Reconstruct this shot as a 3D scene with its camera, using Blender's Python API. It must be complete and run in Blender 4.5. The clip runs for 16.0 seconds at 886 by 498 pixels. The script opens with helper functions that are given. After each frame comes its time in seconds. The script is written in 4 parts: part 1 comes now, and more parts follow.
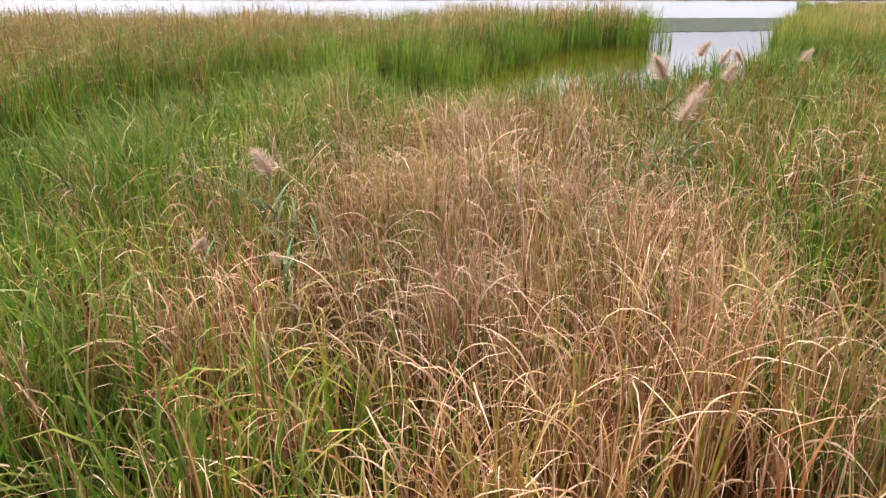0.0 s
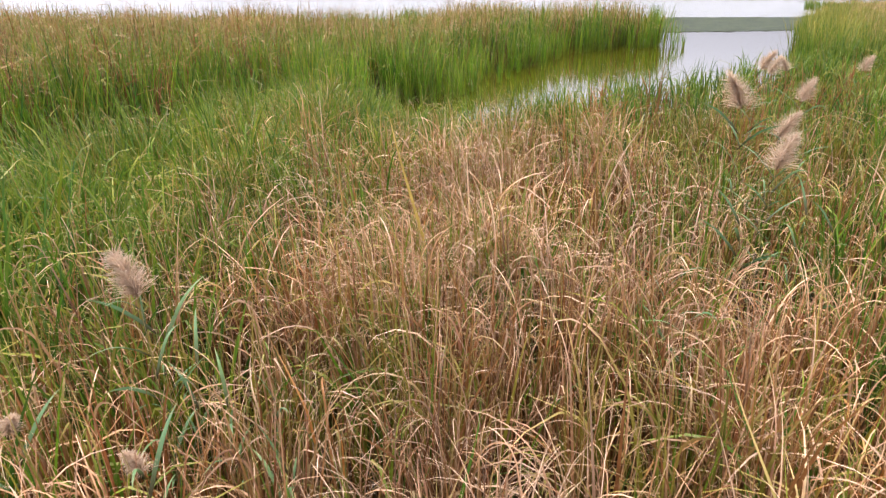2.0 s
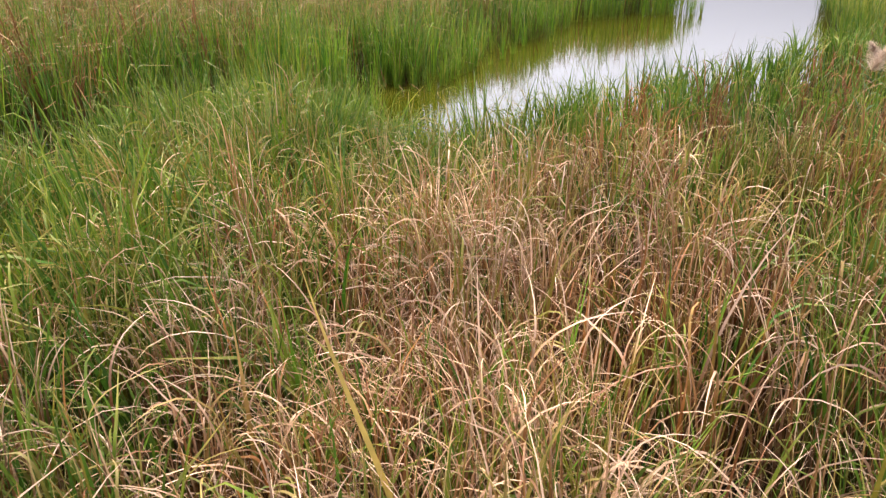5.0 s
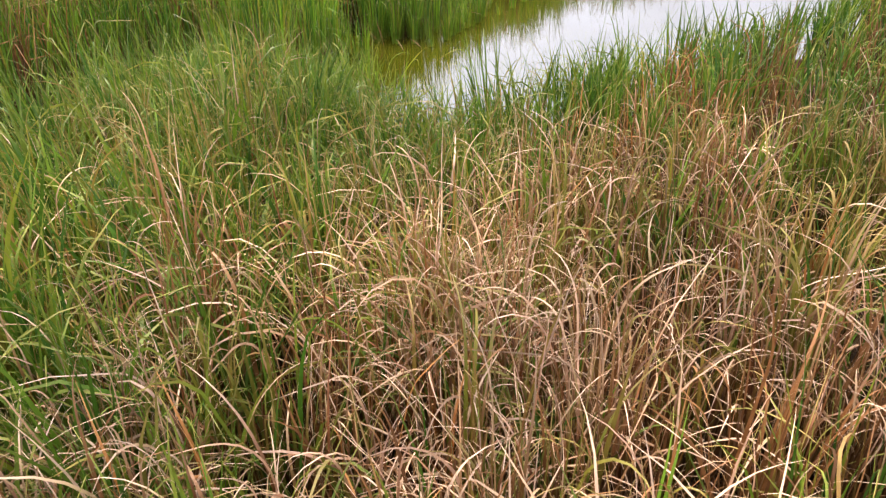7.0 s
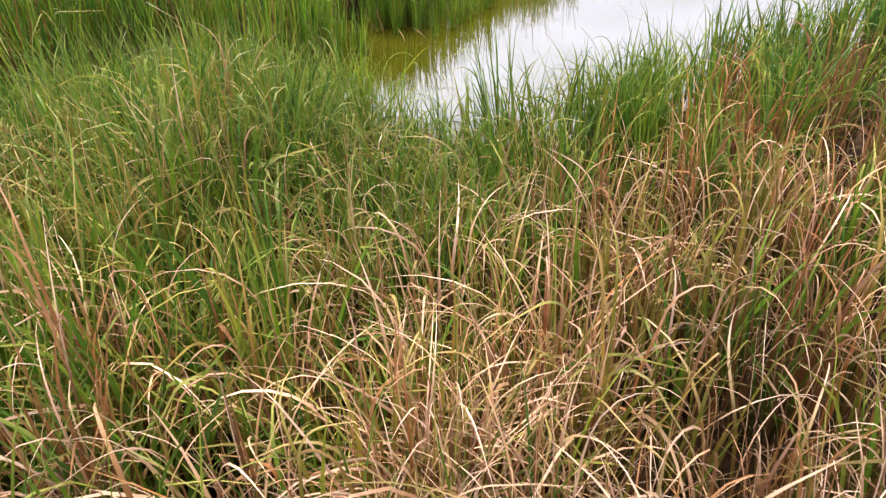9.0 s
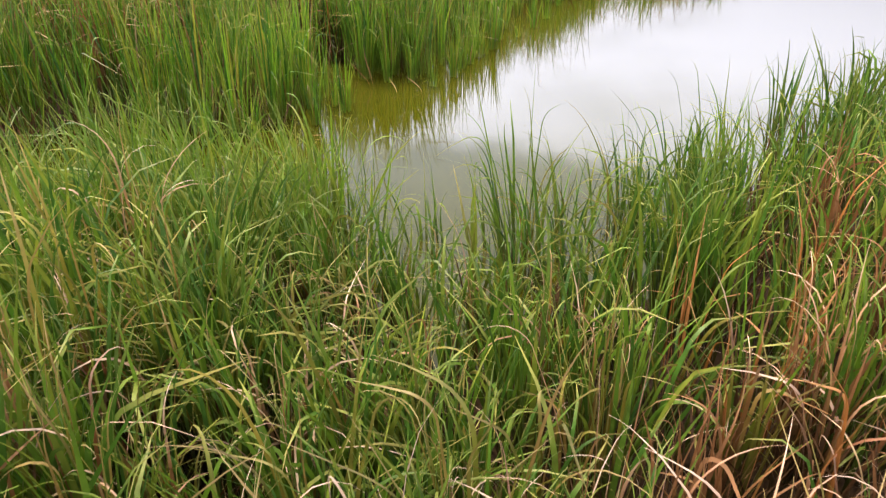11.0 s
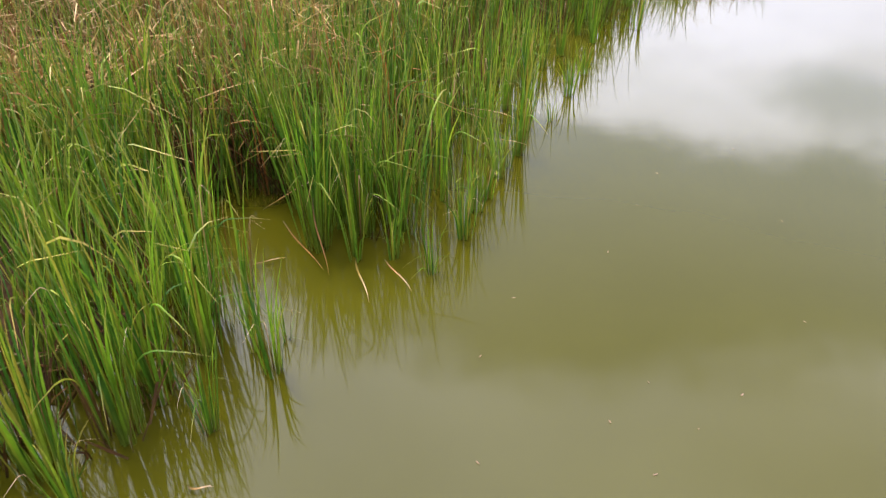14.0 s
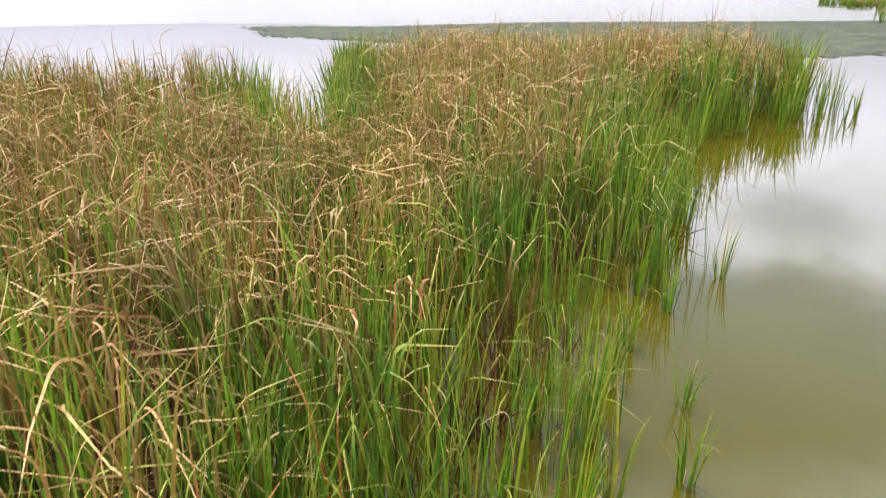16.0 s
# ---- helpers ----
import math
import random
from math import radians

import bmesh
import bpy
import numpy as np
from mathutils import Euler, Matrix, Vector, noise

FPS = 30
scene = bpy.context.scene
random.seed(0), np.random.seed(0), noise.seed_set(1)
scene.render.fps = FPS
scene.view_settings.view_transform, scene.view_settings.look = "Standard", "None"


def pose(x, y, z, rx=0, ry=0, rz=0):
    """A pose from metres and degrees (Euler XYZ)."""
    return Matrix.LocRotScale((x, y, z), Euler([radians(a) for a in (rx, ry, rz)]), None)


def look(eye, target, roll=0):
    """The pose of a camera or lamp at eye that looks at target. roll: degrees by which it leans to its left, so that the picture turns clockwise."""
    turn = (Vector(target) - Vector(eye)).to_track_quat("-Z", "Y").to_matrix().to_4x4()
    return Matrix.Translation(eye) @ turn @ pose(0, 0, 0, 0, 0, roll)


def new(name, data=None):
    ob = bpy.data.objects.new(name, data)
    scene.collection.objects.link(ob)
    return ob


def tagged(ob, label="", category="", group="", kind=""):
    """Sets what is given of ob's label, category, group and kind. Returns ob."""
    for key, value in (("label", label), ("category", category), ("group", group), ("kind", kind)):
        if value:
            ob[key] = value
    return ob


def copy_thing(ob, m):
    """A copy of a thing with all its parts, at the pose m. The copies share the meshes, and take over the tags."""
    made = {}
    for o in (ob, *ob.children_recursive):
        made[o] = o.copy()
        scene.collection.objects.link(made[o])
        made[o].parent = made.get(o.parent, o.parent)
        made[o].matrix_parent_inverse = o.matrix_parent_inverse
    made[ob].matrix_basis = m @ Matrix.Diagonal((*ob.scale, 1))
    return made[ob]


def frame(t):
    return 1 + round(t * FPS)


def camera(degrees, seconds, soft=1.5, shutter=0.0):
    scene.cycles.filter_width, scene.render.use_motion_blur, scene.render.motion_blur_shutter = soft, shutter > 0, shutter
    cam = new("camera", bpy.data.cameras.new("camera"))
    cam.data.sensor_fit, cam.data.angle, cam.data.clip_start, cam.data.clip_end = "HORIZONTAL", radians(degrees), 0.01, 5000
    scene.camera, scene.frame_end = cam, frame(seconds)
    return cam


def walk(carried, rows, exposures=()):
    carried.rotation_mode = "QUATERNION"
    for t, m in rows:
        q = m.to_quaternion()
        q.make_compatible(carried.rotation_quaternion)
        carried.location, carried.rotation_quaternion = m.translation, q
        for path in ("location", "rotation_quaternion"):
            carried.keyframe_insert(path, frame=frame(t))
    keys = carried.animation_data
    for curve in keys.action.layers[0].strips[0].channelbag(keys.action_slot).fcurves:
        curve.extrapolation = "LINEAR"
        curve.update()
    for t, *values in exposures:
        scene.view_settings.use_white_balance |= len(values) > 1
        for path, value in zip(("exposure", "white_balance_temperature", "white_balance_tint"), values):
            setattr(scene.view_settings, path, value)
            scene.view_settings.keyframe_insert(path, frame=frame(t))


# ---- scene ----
cam = camera(66.0, 16.0, 1.35, 0.1)
PATH = [
    (0, (0.000, 0.000, 2.661), (0.000, 3.745, 1.255), 0.04),
    (0.5, (0.021, 0.453, 2.651), (0.014, 4.199, 1.248), 0.00),
    (1, (0.035, 0.922, 2.645), (0.026, 4.668, 1.242), -0.02),
    (1.5, (0.037, 1.398, 2.640), (0.027, 5.143, 1.235), -0.01),
    (2, (0.043, 1.899, 2.640), (0.033, 5.642, 1.229), 0.02),
    (2.5, (0.049, 2.382, 2.631), (0.042, 6.125, 1.221), 0.08),
    (3, (0.059, 2.825, 2.643), (0.053, 6.569, 1.233), 0.14),
    (3.5, (0.071, 3.241, 2.681), (0.066, 6.981, 1.265), 0.19),
    (4, (0.071, 3.675, 2.717), (0.072, 7.395, 1.248), 0.23),
    (4.5, (0.067, 4.106, 2.723), (0.074, 7.800, 1.189), 0.23),
    (5, (0.061, 4.526, 2.711), (0.073, 8.190, 1.104), 0.22),
    (5.5, (0.056, 4.927, 2.690), (0.070, 8.556, 1.008), 0.22),
    (6, (0.052, 5.298, 2.669), (0.065, 8.892, 0.913), 0.22),
    (6.5, (0.054, 5.632, 2.657), (0.059, 9.192, 0.834), 0.19),
    (7, (0.061, 5.919, 2.664), (0.052, 9.449, 0.783), 0.09),
    (7.5, (0.077, 6.185, 2.677), (0.050, 9.683, 0.736), -0.05),
    (8, (0.092, 6.435, 2.684), (0.049, 9.903, 0.691), -0.15),
    (8.5, (0.098, 6.754, 2.672), (0.047, 10.213, 0.664), -0.13),
    (9, (0.097, 7.134, 2.651), (0.045, 10.599, 0.655), -0.04),
    (9.5, (0.092, 7.567, 2.630), (0.041, 11.048, 0.660), 0.08),
    (10, (0.084, 8.047, 2.619), (0.037, 11.545, 0.679), 0.21),
    (10.5, (0.076, 8.566, 2.627), (0.032, 12.077, 0.712), 0.32),
    (11, (0.069, 9.116, 2.669), (0.027, 12.631, 0.760), 0.34),
    (11.5, (0.058, 9.703, 2.728), (0.015, 13.213, 0.811), 0.23),
    (12, (0.051, 10.364, 2.821), (0.005, 13.860, 0.877), 0.06),
    (12.5, (0.012, 11.131, 2.957), (-0.024, 14.601, 0.967), -0.05),
    (13, (-0.034, 12.020, 3.083), (-0.056, 15.457, 1.038), -0.09),
    (13.5, (-0.074, 13.002, 3.198), (-0.080, 16.414, 1.110), -0.11),
    (14, (-0.114, 14.091, 3.281), (-0.106, 17.493, 1.176), -0.09),
    (14.5, (-0.155, 15.343, 3.338), (-0.124, 18.734, 1.217), -0.04),
    (15, (-0.203, 16.693, 3.396), (-0.139, 20.138, 1.365), 0.03),
    (15.5, (-0.260, 18.116, 3.458), (-0.143, 21.681, 1.649), 0.09),
    (16, (-0.302, 19.596, 3.514), (-0.111, 23.309, 2.038), 0.13),
]
walk(cam, [(t, look(eye, target, roll)) for t, eye, target, roll in PATH],
     exposures=((0, 0.06), (4, 0.0), (8, 0.05), (10.5, 0.1), (11.5, 0.04), (13.5, 0.04), (14.5, 0.14), (15.2, 0.29), (15.6, 0.28), (16, 0.12)))


# ---- light ----
SUN_EL, SUN_AZ = radians(62), radians(325)   # azimuth clockwise from +y
sun = new("sun", bpy.data.lights.new("sun", "SUN"))
sun.data.energy, sun.data.angle, sun.data.color = 5.0, radians(8), (1.0, 0.92, 0.73)
sun.matrix_world = look((math.sin(SUN_AZ) * 50, math.cos(SUN_AZ) * 50, math.tan(SUN_EL) * 50), (0, 0, 0))

world = bpy.data.worlds.new("cloudy_sky")
scene.world = world
world.use_nodes = True
wt = world.node_tree
wt.nodes.clear()


def wnode(kind, **inputs):
    n = wt.nodes.new(kind)
    for k, v in inputs.items():
        n.inputs[k.replace("_", " ")].default_value = v
    return n


def wmath(op, a, b=None, clamp=False):
    n = wt.nodes.new("ShaderNodeMath")
    n.operation, n.use_clamp = op, clamp
    for i, v in enumerate((a, b)):
        if v is None:
            continue
        if isinstance(v, (int, float)):
            n.inputs[i].default_value = v
        else:
            wt.links.new(v, n.inputs[i])
    return n.outputs[0]


def wrange(v, a, b, c, d, smooth=True):
    n = wt.nodes.new("ShaderNodeMapRange")
    n.interpolation_type = "SMOOTHSTEP" if smooth else "LINEAR"
    wt.links.new(v, n.inputs[0])
    for i, q in enumerate((a, b, c, d)):
        n.inputs[i + 1].default_value = q
    return n.outputs[0]


sky = wt.nodes.new("ShaderNodeTexSky")
sky.sky_type, sky.sun_disc = "NISHITA", False
sky.sun_elevation, sky.sun_rotation = SUN_EL, SUN_AZ
tc = wt.nodes.new("ShaderNodeTexCoord")
sep = wt.nodes.new("ShaderNodeSeparateXYZ")
wt.links.new(tc.outputs["Generated"], sep.inputs[0])
# the cloud deck as a layer overhead: direction divided by its height
up = wmath("MAXIMUM", wmath("ADD", sep.outputs[2], 0.22), 0.05)
deck = wt.nodes.new("ShaderNodeCombineXYZ")
wt.links.new(wmath("DIVIDE", sep.outputs[0], up), deck.inputs[0])
wt.links.new(wmath("DIVIDE", sep.outputs[1], up), deck.inputs[1])
big = wnode("ShaderNodeTexNoise", Scale=1.0, Detail=5.0, Roughness=0.55)
wt.links.new(deck.outputs[0], big.inputs["Vector"])
fine = wnode("ShaderNodeTexNoise", Scale=2.6, Detail=6.0, Roughness=0.6)
wt.links.new(deck.outputs[0], fine.inputs["Vector"])
# an opening in the cloud, ahead and a third of the way up
flat = wt.nodes.new("ShaderNodeSeparateXYZ")
wt.links.new(deck.outputs[0], flat.inputs[0])
oval = wt.nodes.new("ShaderNodeCombineXYZ")
wt.links.new(wmath("MULTIPLY", flat.outputs[0], 0.52), oval.inputs[0])
wt.links.new(wmath("ADD", flat.outputs[1], wmath("MULTIPLY", flat.outputs[0], 0.22)), oval.inputs[1])
gap = wt.nodes.new("ShaderNodeVectorMath")
gap.operation = "DISTANCE"
gap.inputs[1].default_value = (0.09, 1.24, 0)
wt.links.new(oval.outputs[0], gap.inputs[0])
edge = wmath("ADD", gap.outputs["Value"], wmath("MULTIPLY", wmath("SUBTRACT", fine.outputs[0], 0.5), 0.5))
edge = wmath("ADD", edge, wrange(flat.outputs[1], 0.4, 1.2, 0.17, 0.0))   # it closes again overhead
cover = wrange(edge, 0.36, 0.53, 0.25, 1.0)
# a small dark cloud low beside it
dark = wt.nodes.new("ShaderNodeVectorMath")
dark.operation = "DISTANCE"
dark.inputs[1].default_value = (0.99, 1.66, 0)
wt.links.new(deck.outputs[0], dark.inputs[0])
cover = wmath("MULTIPLY", cover, wrange(wmath("ADD", dark.outputs["Value"], wmath("MULTIPLY", wmath("SUBTRACT", fine.outputs[0], 0.5), 0.5)), 0.04, 0.24, 0.55, 1.0))
grey = wt.nodes.new("ShaderNodeMix")
grey.data_type = "RGBA"
grey.inputs[6].default_value, grey.inputs[7].default_value = (16.3, 16.4, 19.9, 1), (22.4, 22.4, 27.3, 1)
wt.links.new(wrange(big.outputs[0], 0.30, 0.54, 0.0, 1.0), grey.inputs[0])
mixed = wt.nodes.new("ShaderNodeMix")
mixed.data_type = "RGBA"
wt.links.new(cover, mixed.inputs[0])
wt.links.new(sky.outputs[0], mixed.inputs[6])
low_deck = wt.nodes.new("ShaderNodeMix")   # the deck is duller towards the horizon
low_deck.data_type = "RGBA"
low_deck.inputs[6].default_value = (4.0, 3.93, 4.85, 1)
wt.links.new(wrange(sep.outputs[2], 0.0, 0.33, 0.0, 1.0), low_deck.inputs[0])
wt.links.new(grey.outputs[2], low_deck.inputs[7])
# the cloud glows where the sun stands behind it
toward = wt.nodes.new("ShaderNodeVectorMath")
toward.operation = "DOT_PRODUCT"
toward.inputs[1].default_value = (math.sin(SUN_AZ) * math.cos(SUN_EL), math.cos(SUN_AZ) * math.cos(SUN_EL), math.sin(SUN_EL))
wt.links.new(tc.outputs["Generated"], toward.inputs[0])
glow = wt.nodes.new("ShaderNodeVectorMath")
glow.operation = "SCALE"
wt.links.new(low_deck.outputs[2], glow.inputs[0])
belly = wrange(sep.outputs[2], 0.36, 0.70, 1.0, 0.72)   # cloud bases overhead are greyer than the sunlit flanks
dim_behind = wrange(toward.outputs["Value"], -0.4, 0.7, 0.35, 1.0)   # unseen sky away from the sun, dimmed to shade the near sides of plants
wt.links.new(wmath("MULTIPLY", wmath("MULTIPLY", belly, dim_behind), wrange(toward.outputs["Value"], 0.6, 1.0, 1.0, 1.65)), glow.inputs["Scale"])
wt.links.new(glow.outputs[0], mixed.inputs[7])
bg = wnode("ShaderNodeBackground", Strength=0.18)
wt.links.new(mixed.outputs[2], bg.inputs[0])
out = wt.nodes.new("ShaderNodeOutputWorld")
wt.links.new(bg.outputs[0], out.inputs[0])

# ---- materials ----


def material(name):
    m = bpy.data.materials.new(name)
    m.use_nodes = True
    m.node_tree.nodes.clear()
    return m, m.node_tree


def add(nt, kind, links=(), **values):
    """A node with values by input name and links (input, socket)."""
    n = nt.nodes.new(kind)
    for k, v in values.items():
        n.inputs[k.replace("_", " ")].default_value = v
    for k, s in links:
        nt.links.new(s, n.inputs[k])
    return n


def ramp(nt, fac, stops):
    n = nt.nodes.new("ShaderNodeValToRGB")
    el = n.color_ramp.elements
    while len(el) < len(stops):
        el.new(0.5)
    for e, (p, c) in zip(el, stops):
        e.position, e.color = p, (*c, 1)
    nt.links.new(fac, n.inputs[0])
    return n.outputs[0]


def blend(nt, fac, a, b, how="MIX"):
    n = nt.nodes.new("ShaderNodeMix")
    n.data_type, n.blend_type = "RGBA", how
    for i, v in ((0, fac), (6, a), (7, b)):
        if isinstance(v, (int, float)):
            n.inputs[i].default_value = v
        elif isinstance(v, tuple):
            n.inputs[i].default_value = (*v, 1)
        else:
            nt.links.new(v, n.inputs[i])
    return n.outputs[2]


def leaf_material(name, fresh, along, rough=0.5, through_leaf=0.3, single=False, sheath_and_shade=((0.046, 0.036, 0.012), 0.5), full=1.0):
    """A leaf: fresh are colours picked leaf by leaf, along is the colour of the dying tip and where it starts, the base
    pair is the base's own colour with the shade low among the stems painted in and how far up it reaches, full where
    the tip is quite withered.
    """
    m, nt = material(name)
    uv = add(nt, "ShaderNodeUVMap")
    s = add(nt, "ShaderNodeSeparateXYZ", [(0, uv.outputs[0])])
    if single:
        pick = add(nt, "ShaderNodeObjectInfo").outputs["Random"]
    else:
        pick = add(nt, "ShaderNodeNewGeometry").outputs["Random Per Island"]
    n = len(fresh)
    base = ramp(nt, pick, [(i / max(1, n - 1), c) for i, c in enumerate(fresh)])
    tip_colour, start = along
    where = nt.nodes.new("ShaderNodeMapRange")
    nt.links.new(s.outputs[1], where.inputs[0])
    where.inputs[1].default_value, where.inputs[2].default_value = start, full
    # some leaves have died back further than others
    spread = nt.nodes.new("ShaderNodeMath")
    spread.operation = "MULTIPLY"
    nt.links.new(where.outputs[0], spread.inputs[0])
    nt.links.new(s.outputs[0], spread.inputs[1])
    # canopy shade painted in as a base colour that fades up the leaf
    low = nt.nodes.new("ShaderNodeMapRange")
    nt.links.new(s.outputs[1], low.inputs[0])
    low.inputs[1].default_value, low.inputs[2].default_value, low.inputs[3].default_value, low.inputs[4].default_value = 0.05, sheath_and_shade[1], 1.0, 0.0
    base = blend(nt, low.outputs[0], base, sheath_and_shade[0])
    col = blend(nt, spread.outputs[0], base, tip_colour)
    geo = add(nt, "ShaderNodeTexCoord")
    streak = add(nt, "ShaderNodeTexNoise", [("Vector", geo.outputs["Object"])], Scale=9.0, Detail=3.0)
    patch = add(nt, "ShaderNodeTexNoise", [("Vector", geo.outputs["Object"])], Scale=0.7, Detail=2.0)
    f1 = ramp(nt, streak.outputs[0], [(0.3, (0.72, 0.72, 0.72)), (0.7, (1.22, 1.2, 1.15))])
    f2 = ramp(nt, patch.outputs[0], [(0.32, (0.74, 0.77, 0.80)), (0.68, (1.22, 1.16, 1.06))])
    col = blend(nt, 1.0, blend(nt, 1.0, col, f1, "MULTIPLY"), f2, "MULTIPLY")
    p = add(nt, "ShaderNodeBsdfPrincipled", [("Base Color", col)], Roughness=rough)
    p.inputs["Specular IOR Level"].default_value = 0.15
    tr = add(nt, "ShaderNodeBsdfTranslucent", [("Color", col)])
    mx = add(nt, "ShaderNodeMixShader", [(1, p.outputs[0]), (2, tr.outputs[0])])
    mx.inputs[0].default_value = through_leaf
    o = nt.nodes.new("ShaderNodeOutputMaterial")
    nt.links.new(mx.outputs[0], o.inputs[0])
    return m


STRAW = [(0.23, 0.082, 0.022), (0.35, 0.180, 0.074), (0.22, 0.120, 0.024), (0.42, 0.225, 0.118), (0.085, 0.032, 0.011), (0.225, 0.155, 0.028), (0.25, 0.086, 0.034), (0.11, 0.050, 0.016)]
SEDGE = [(0.048, 0.122, 0.010), (0.120, 0.200, 0.015), (0.030, 0.084, 0.012), (0.185, 0.218, 0.022), (0.058, 0.132, 0.012), (0.040, 0.088, 0.010)]
YELLOW = [(0.230, 0.182, 0.026), (0.130, 0.145, 0.017), (0.240, 0.140, 0.036), (0.145, 0.135, 0.018), (0.075, 0.085, 0.012)]
REED = [(0.036, 0.100, 0.010), (0.155, 0.290, 0.019), (0.025, 0.082, 0.018), (0.215, 0.310, 0.026), (0.070, 0.172, 0.017), (0.030, 0.090, 0.012), (0.24, 0.230, 0.032), (0.110, 0.230, 0.016)]
RUST = [(0.155, 0.062, 0.019), (0.205, 0.094, 0.032), (0.115, 0.048, 0.018)]
# the darker base colours here have canopy shade painted into them
m_straw = leaf_material("straw_leaf", STRAW, ((0.76, 0.535, 0.375), 0.5), 0.42, 0.12, sheath_and_shade=((0.088, 0.040, 0.017), 0.62), full=0.82)
m_sedge = leaf_material("green_sedge_leaf", SEDGE, ((0.42, 0.33, 0.085), 0.6), 0.42, 0.22, full=0.95)
m_wading = leaf_material("shallow_water_leaf", [(0.085, 0.165, 0.014), (0.13, 0.21, 0.016), (0.06, 0.125, 0.016), (0.20, 0.235, 0.026), (0.10, 0.18, 0.014)], ((0.44, 0.31, 0.13), 0.62), 0.42, 0.3)
m_yellow = leaf_material("yellowing_leaf", YELLOW, ((0.45, 0.31, 0.13), 0.55), 0.45, 0.2, full=0.9)
m_reed = leaf_material("green_reed_leaf", [(r * 0.95, g * 0.94, b * 0.85) for r, g, b in REED], ((0.50, 0.33, 0.14), 0.6), 0.42, 0.13, sheath_and_shade=((0.090, 0.135, 0.016), 0.4))
m_reed_dry = leaf_material("dry_reed_leaf", [(0.29, 0.19, 0.075), (0.22, 0.155, 0.036), (0.27, 0.17, 0.040), (0.35, 0.235, 0.11), (0.31, 0.165, 0.040), (0.22, 0.20, 0.032), (0.20, 0.105, 0.028), (0.27, 0.22, 0.042)], ((0.56, 0.37, 0.20), 0.55), 0.5, 0.14, sheath_and_shade=((0.05, 0.036, 0.012), 0.8), full=0.9)
m_rust = leaf_material("rust_brown_leaf", RUST, ((0.40, 0.20, 0.085), 0.5), 0.55, 0.2)
# dead stems, their brown lowered to paint the shade of deep gaps
m_stubble_shade = leaf_material("brown_dead_stem_shade", [(0.075, 0.035, 0.012), (0.036, 0.019, 0.007), (0.13, 0.054, 0.016)], ((0.24, 0.12, 0.045), 0.5), 0.7, 0.05)
m_weed = leaf_material("water_weed", [(0.062, 0.076, 0.046), (0.070, 0.084, 0.054), (0.056, 0.072, 0.044)], ((0.06, 0.07, 0.04), 0.5), 0.85, 0.05, sheath_and_shade=((0.06, 0.075, 0.05), 0.3))
m_reed_one = leaf_material("reed_leaf_single", [(r * 1.18, g * 1.16, b) for r, g, b in REED], ((0.34, 0.24, 0.09), 0.75), 0.4, 0.36, True, sheath_and_shade=((0.13, 0.18, 0.02), 0.35))
m_sedge_one = leaf_material("sedge_leaf_single", SEDGE + YELLOW[:2], ((0.38, 0.30, 0.09), 0.6), 0.4, 0.32, True)
m_straw_one = leaf_material("straw_leaf_single", STRAW, ((0.66, 0.48, 0.345), 0.45), 0.45, 0.22, True, full=0.85)
m_rust_one = leaf_material("rust_leaf_single", [(0.35, 0.130, 0.028), (0.26, 0.095, 0.024), (0.42, 0.185, 0.052)], ((0.50, 0.28, 0.12), 0.6), 0.5, 0.25, True, sheath_and_shade=((0.16, 0.07, 0.02), 0.4))
m_gold = leaf_material("golden_leaf", [(0.46, 0.33, 0.08), (0.42, 0.31, 0.07)], ((0.52, 0.38, 0.12), 0.5), 0.4, 0.25, True, sheath_and_shade=((0.34, 0.26, 0.04), 0.3))
m_plume = leaf_material("reed_plume", [(0.56, 0.415, 0.30), (0.61, 0.47, 0.345), (0.48, 0.345, 0.245)], ((0.64, 0.50, 0.38), 0.5), 0.8, 0.5, sheath_and_shade=((0.4, 0.28, 0.2), 0.3))


def earth_material(name, stops, scale, rough):
    m, nt = material(name)
    tcn = add(nt, "ShaderNodeTexCoord")
    a = add(nt, "ShaderNodeTexNoise", [("Vector", tcn.outputs["Object"])], Scale=scale, Detail=8.0, Roughness=0.65)
    b = add(nt, "ShaderNodeTexNoise", [("Vector", tcn.outputs["Object"])], Scale=scale * 14, Detail=4.0)
    col = ramp(nt, a.outputs[0], stops)
    col = blend(nt, 1.0, col, ramp(nt, b.outputs[0], [(0.3, (0.6, 0.6, 0.6)), (0.7, (1.25, 1.2, 1.15))]), "MULTIPLY")
    bump = add(nt, "ShaderNodeBump", [("Height", b.outputs[0])], Strength=0.6, Distance=0.03)
    p = add(nt, "ShaderNodeBsdfPrincipled", [("Base Color", col), ("Normal", bump.outputs[0])], Roughness=rough)
    p.inputs["Specular IOR Level"].default_value = 0.12
    o = nt.nodes.new("ShaderNodeOutputMaterial")
    nt.links.new(p.outputs[0], o.inputs[0])
    return m


m_mud = earth_material("wet_mud_and_litter", [(0.3, (0.014, 0.008, 0.003)), (0.55, (0.030, 0.016, 0.006)), (0.75, (0.065, 0.036, 0.013))], 1.3, 0.92)


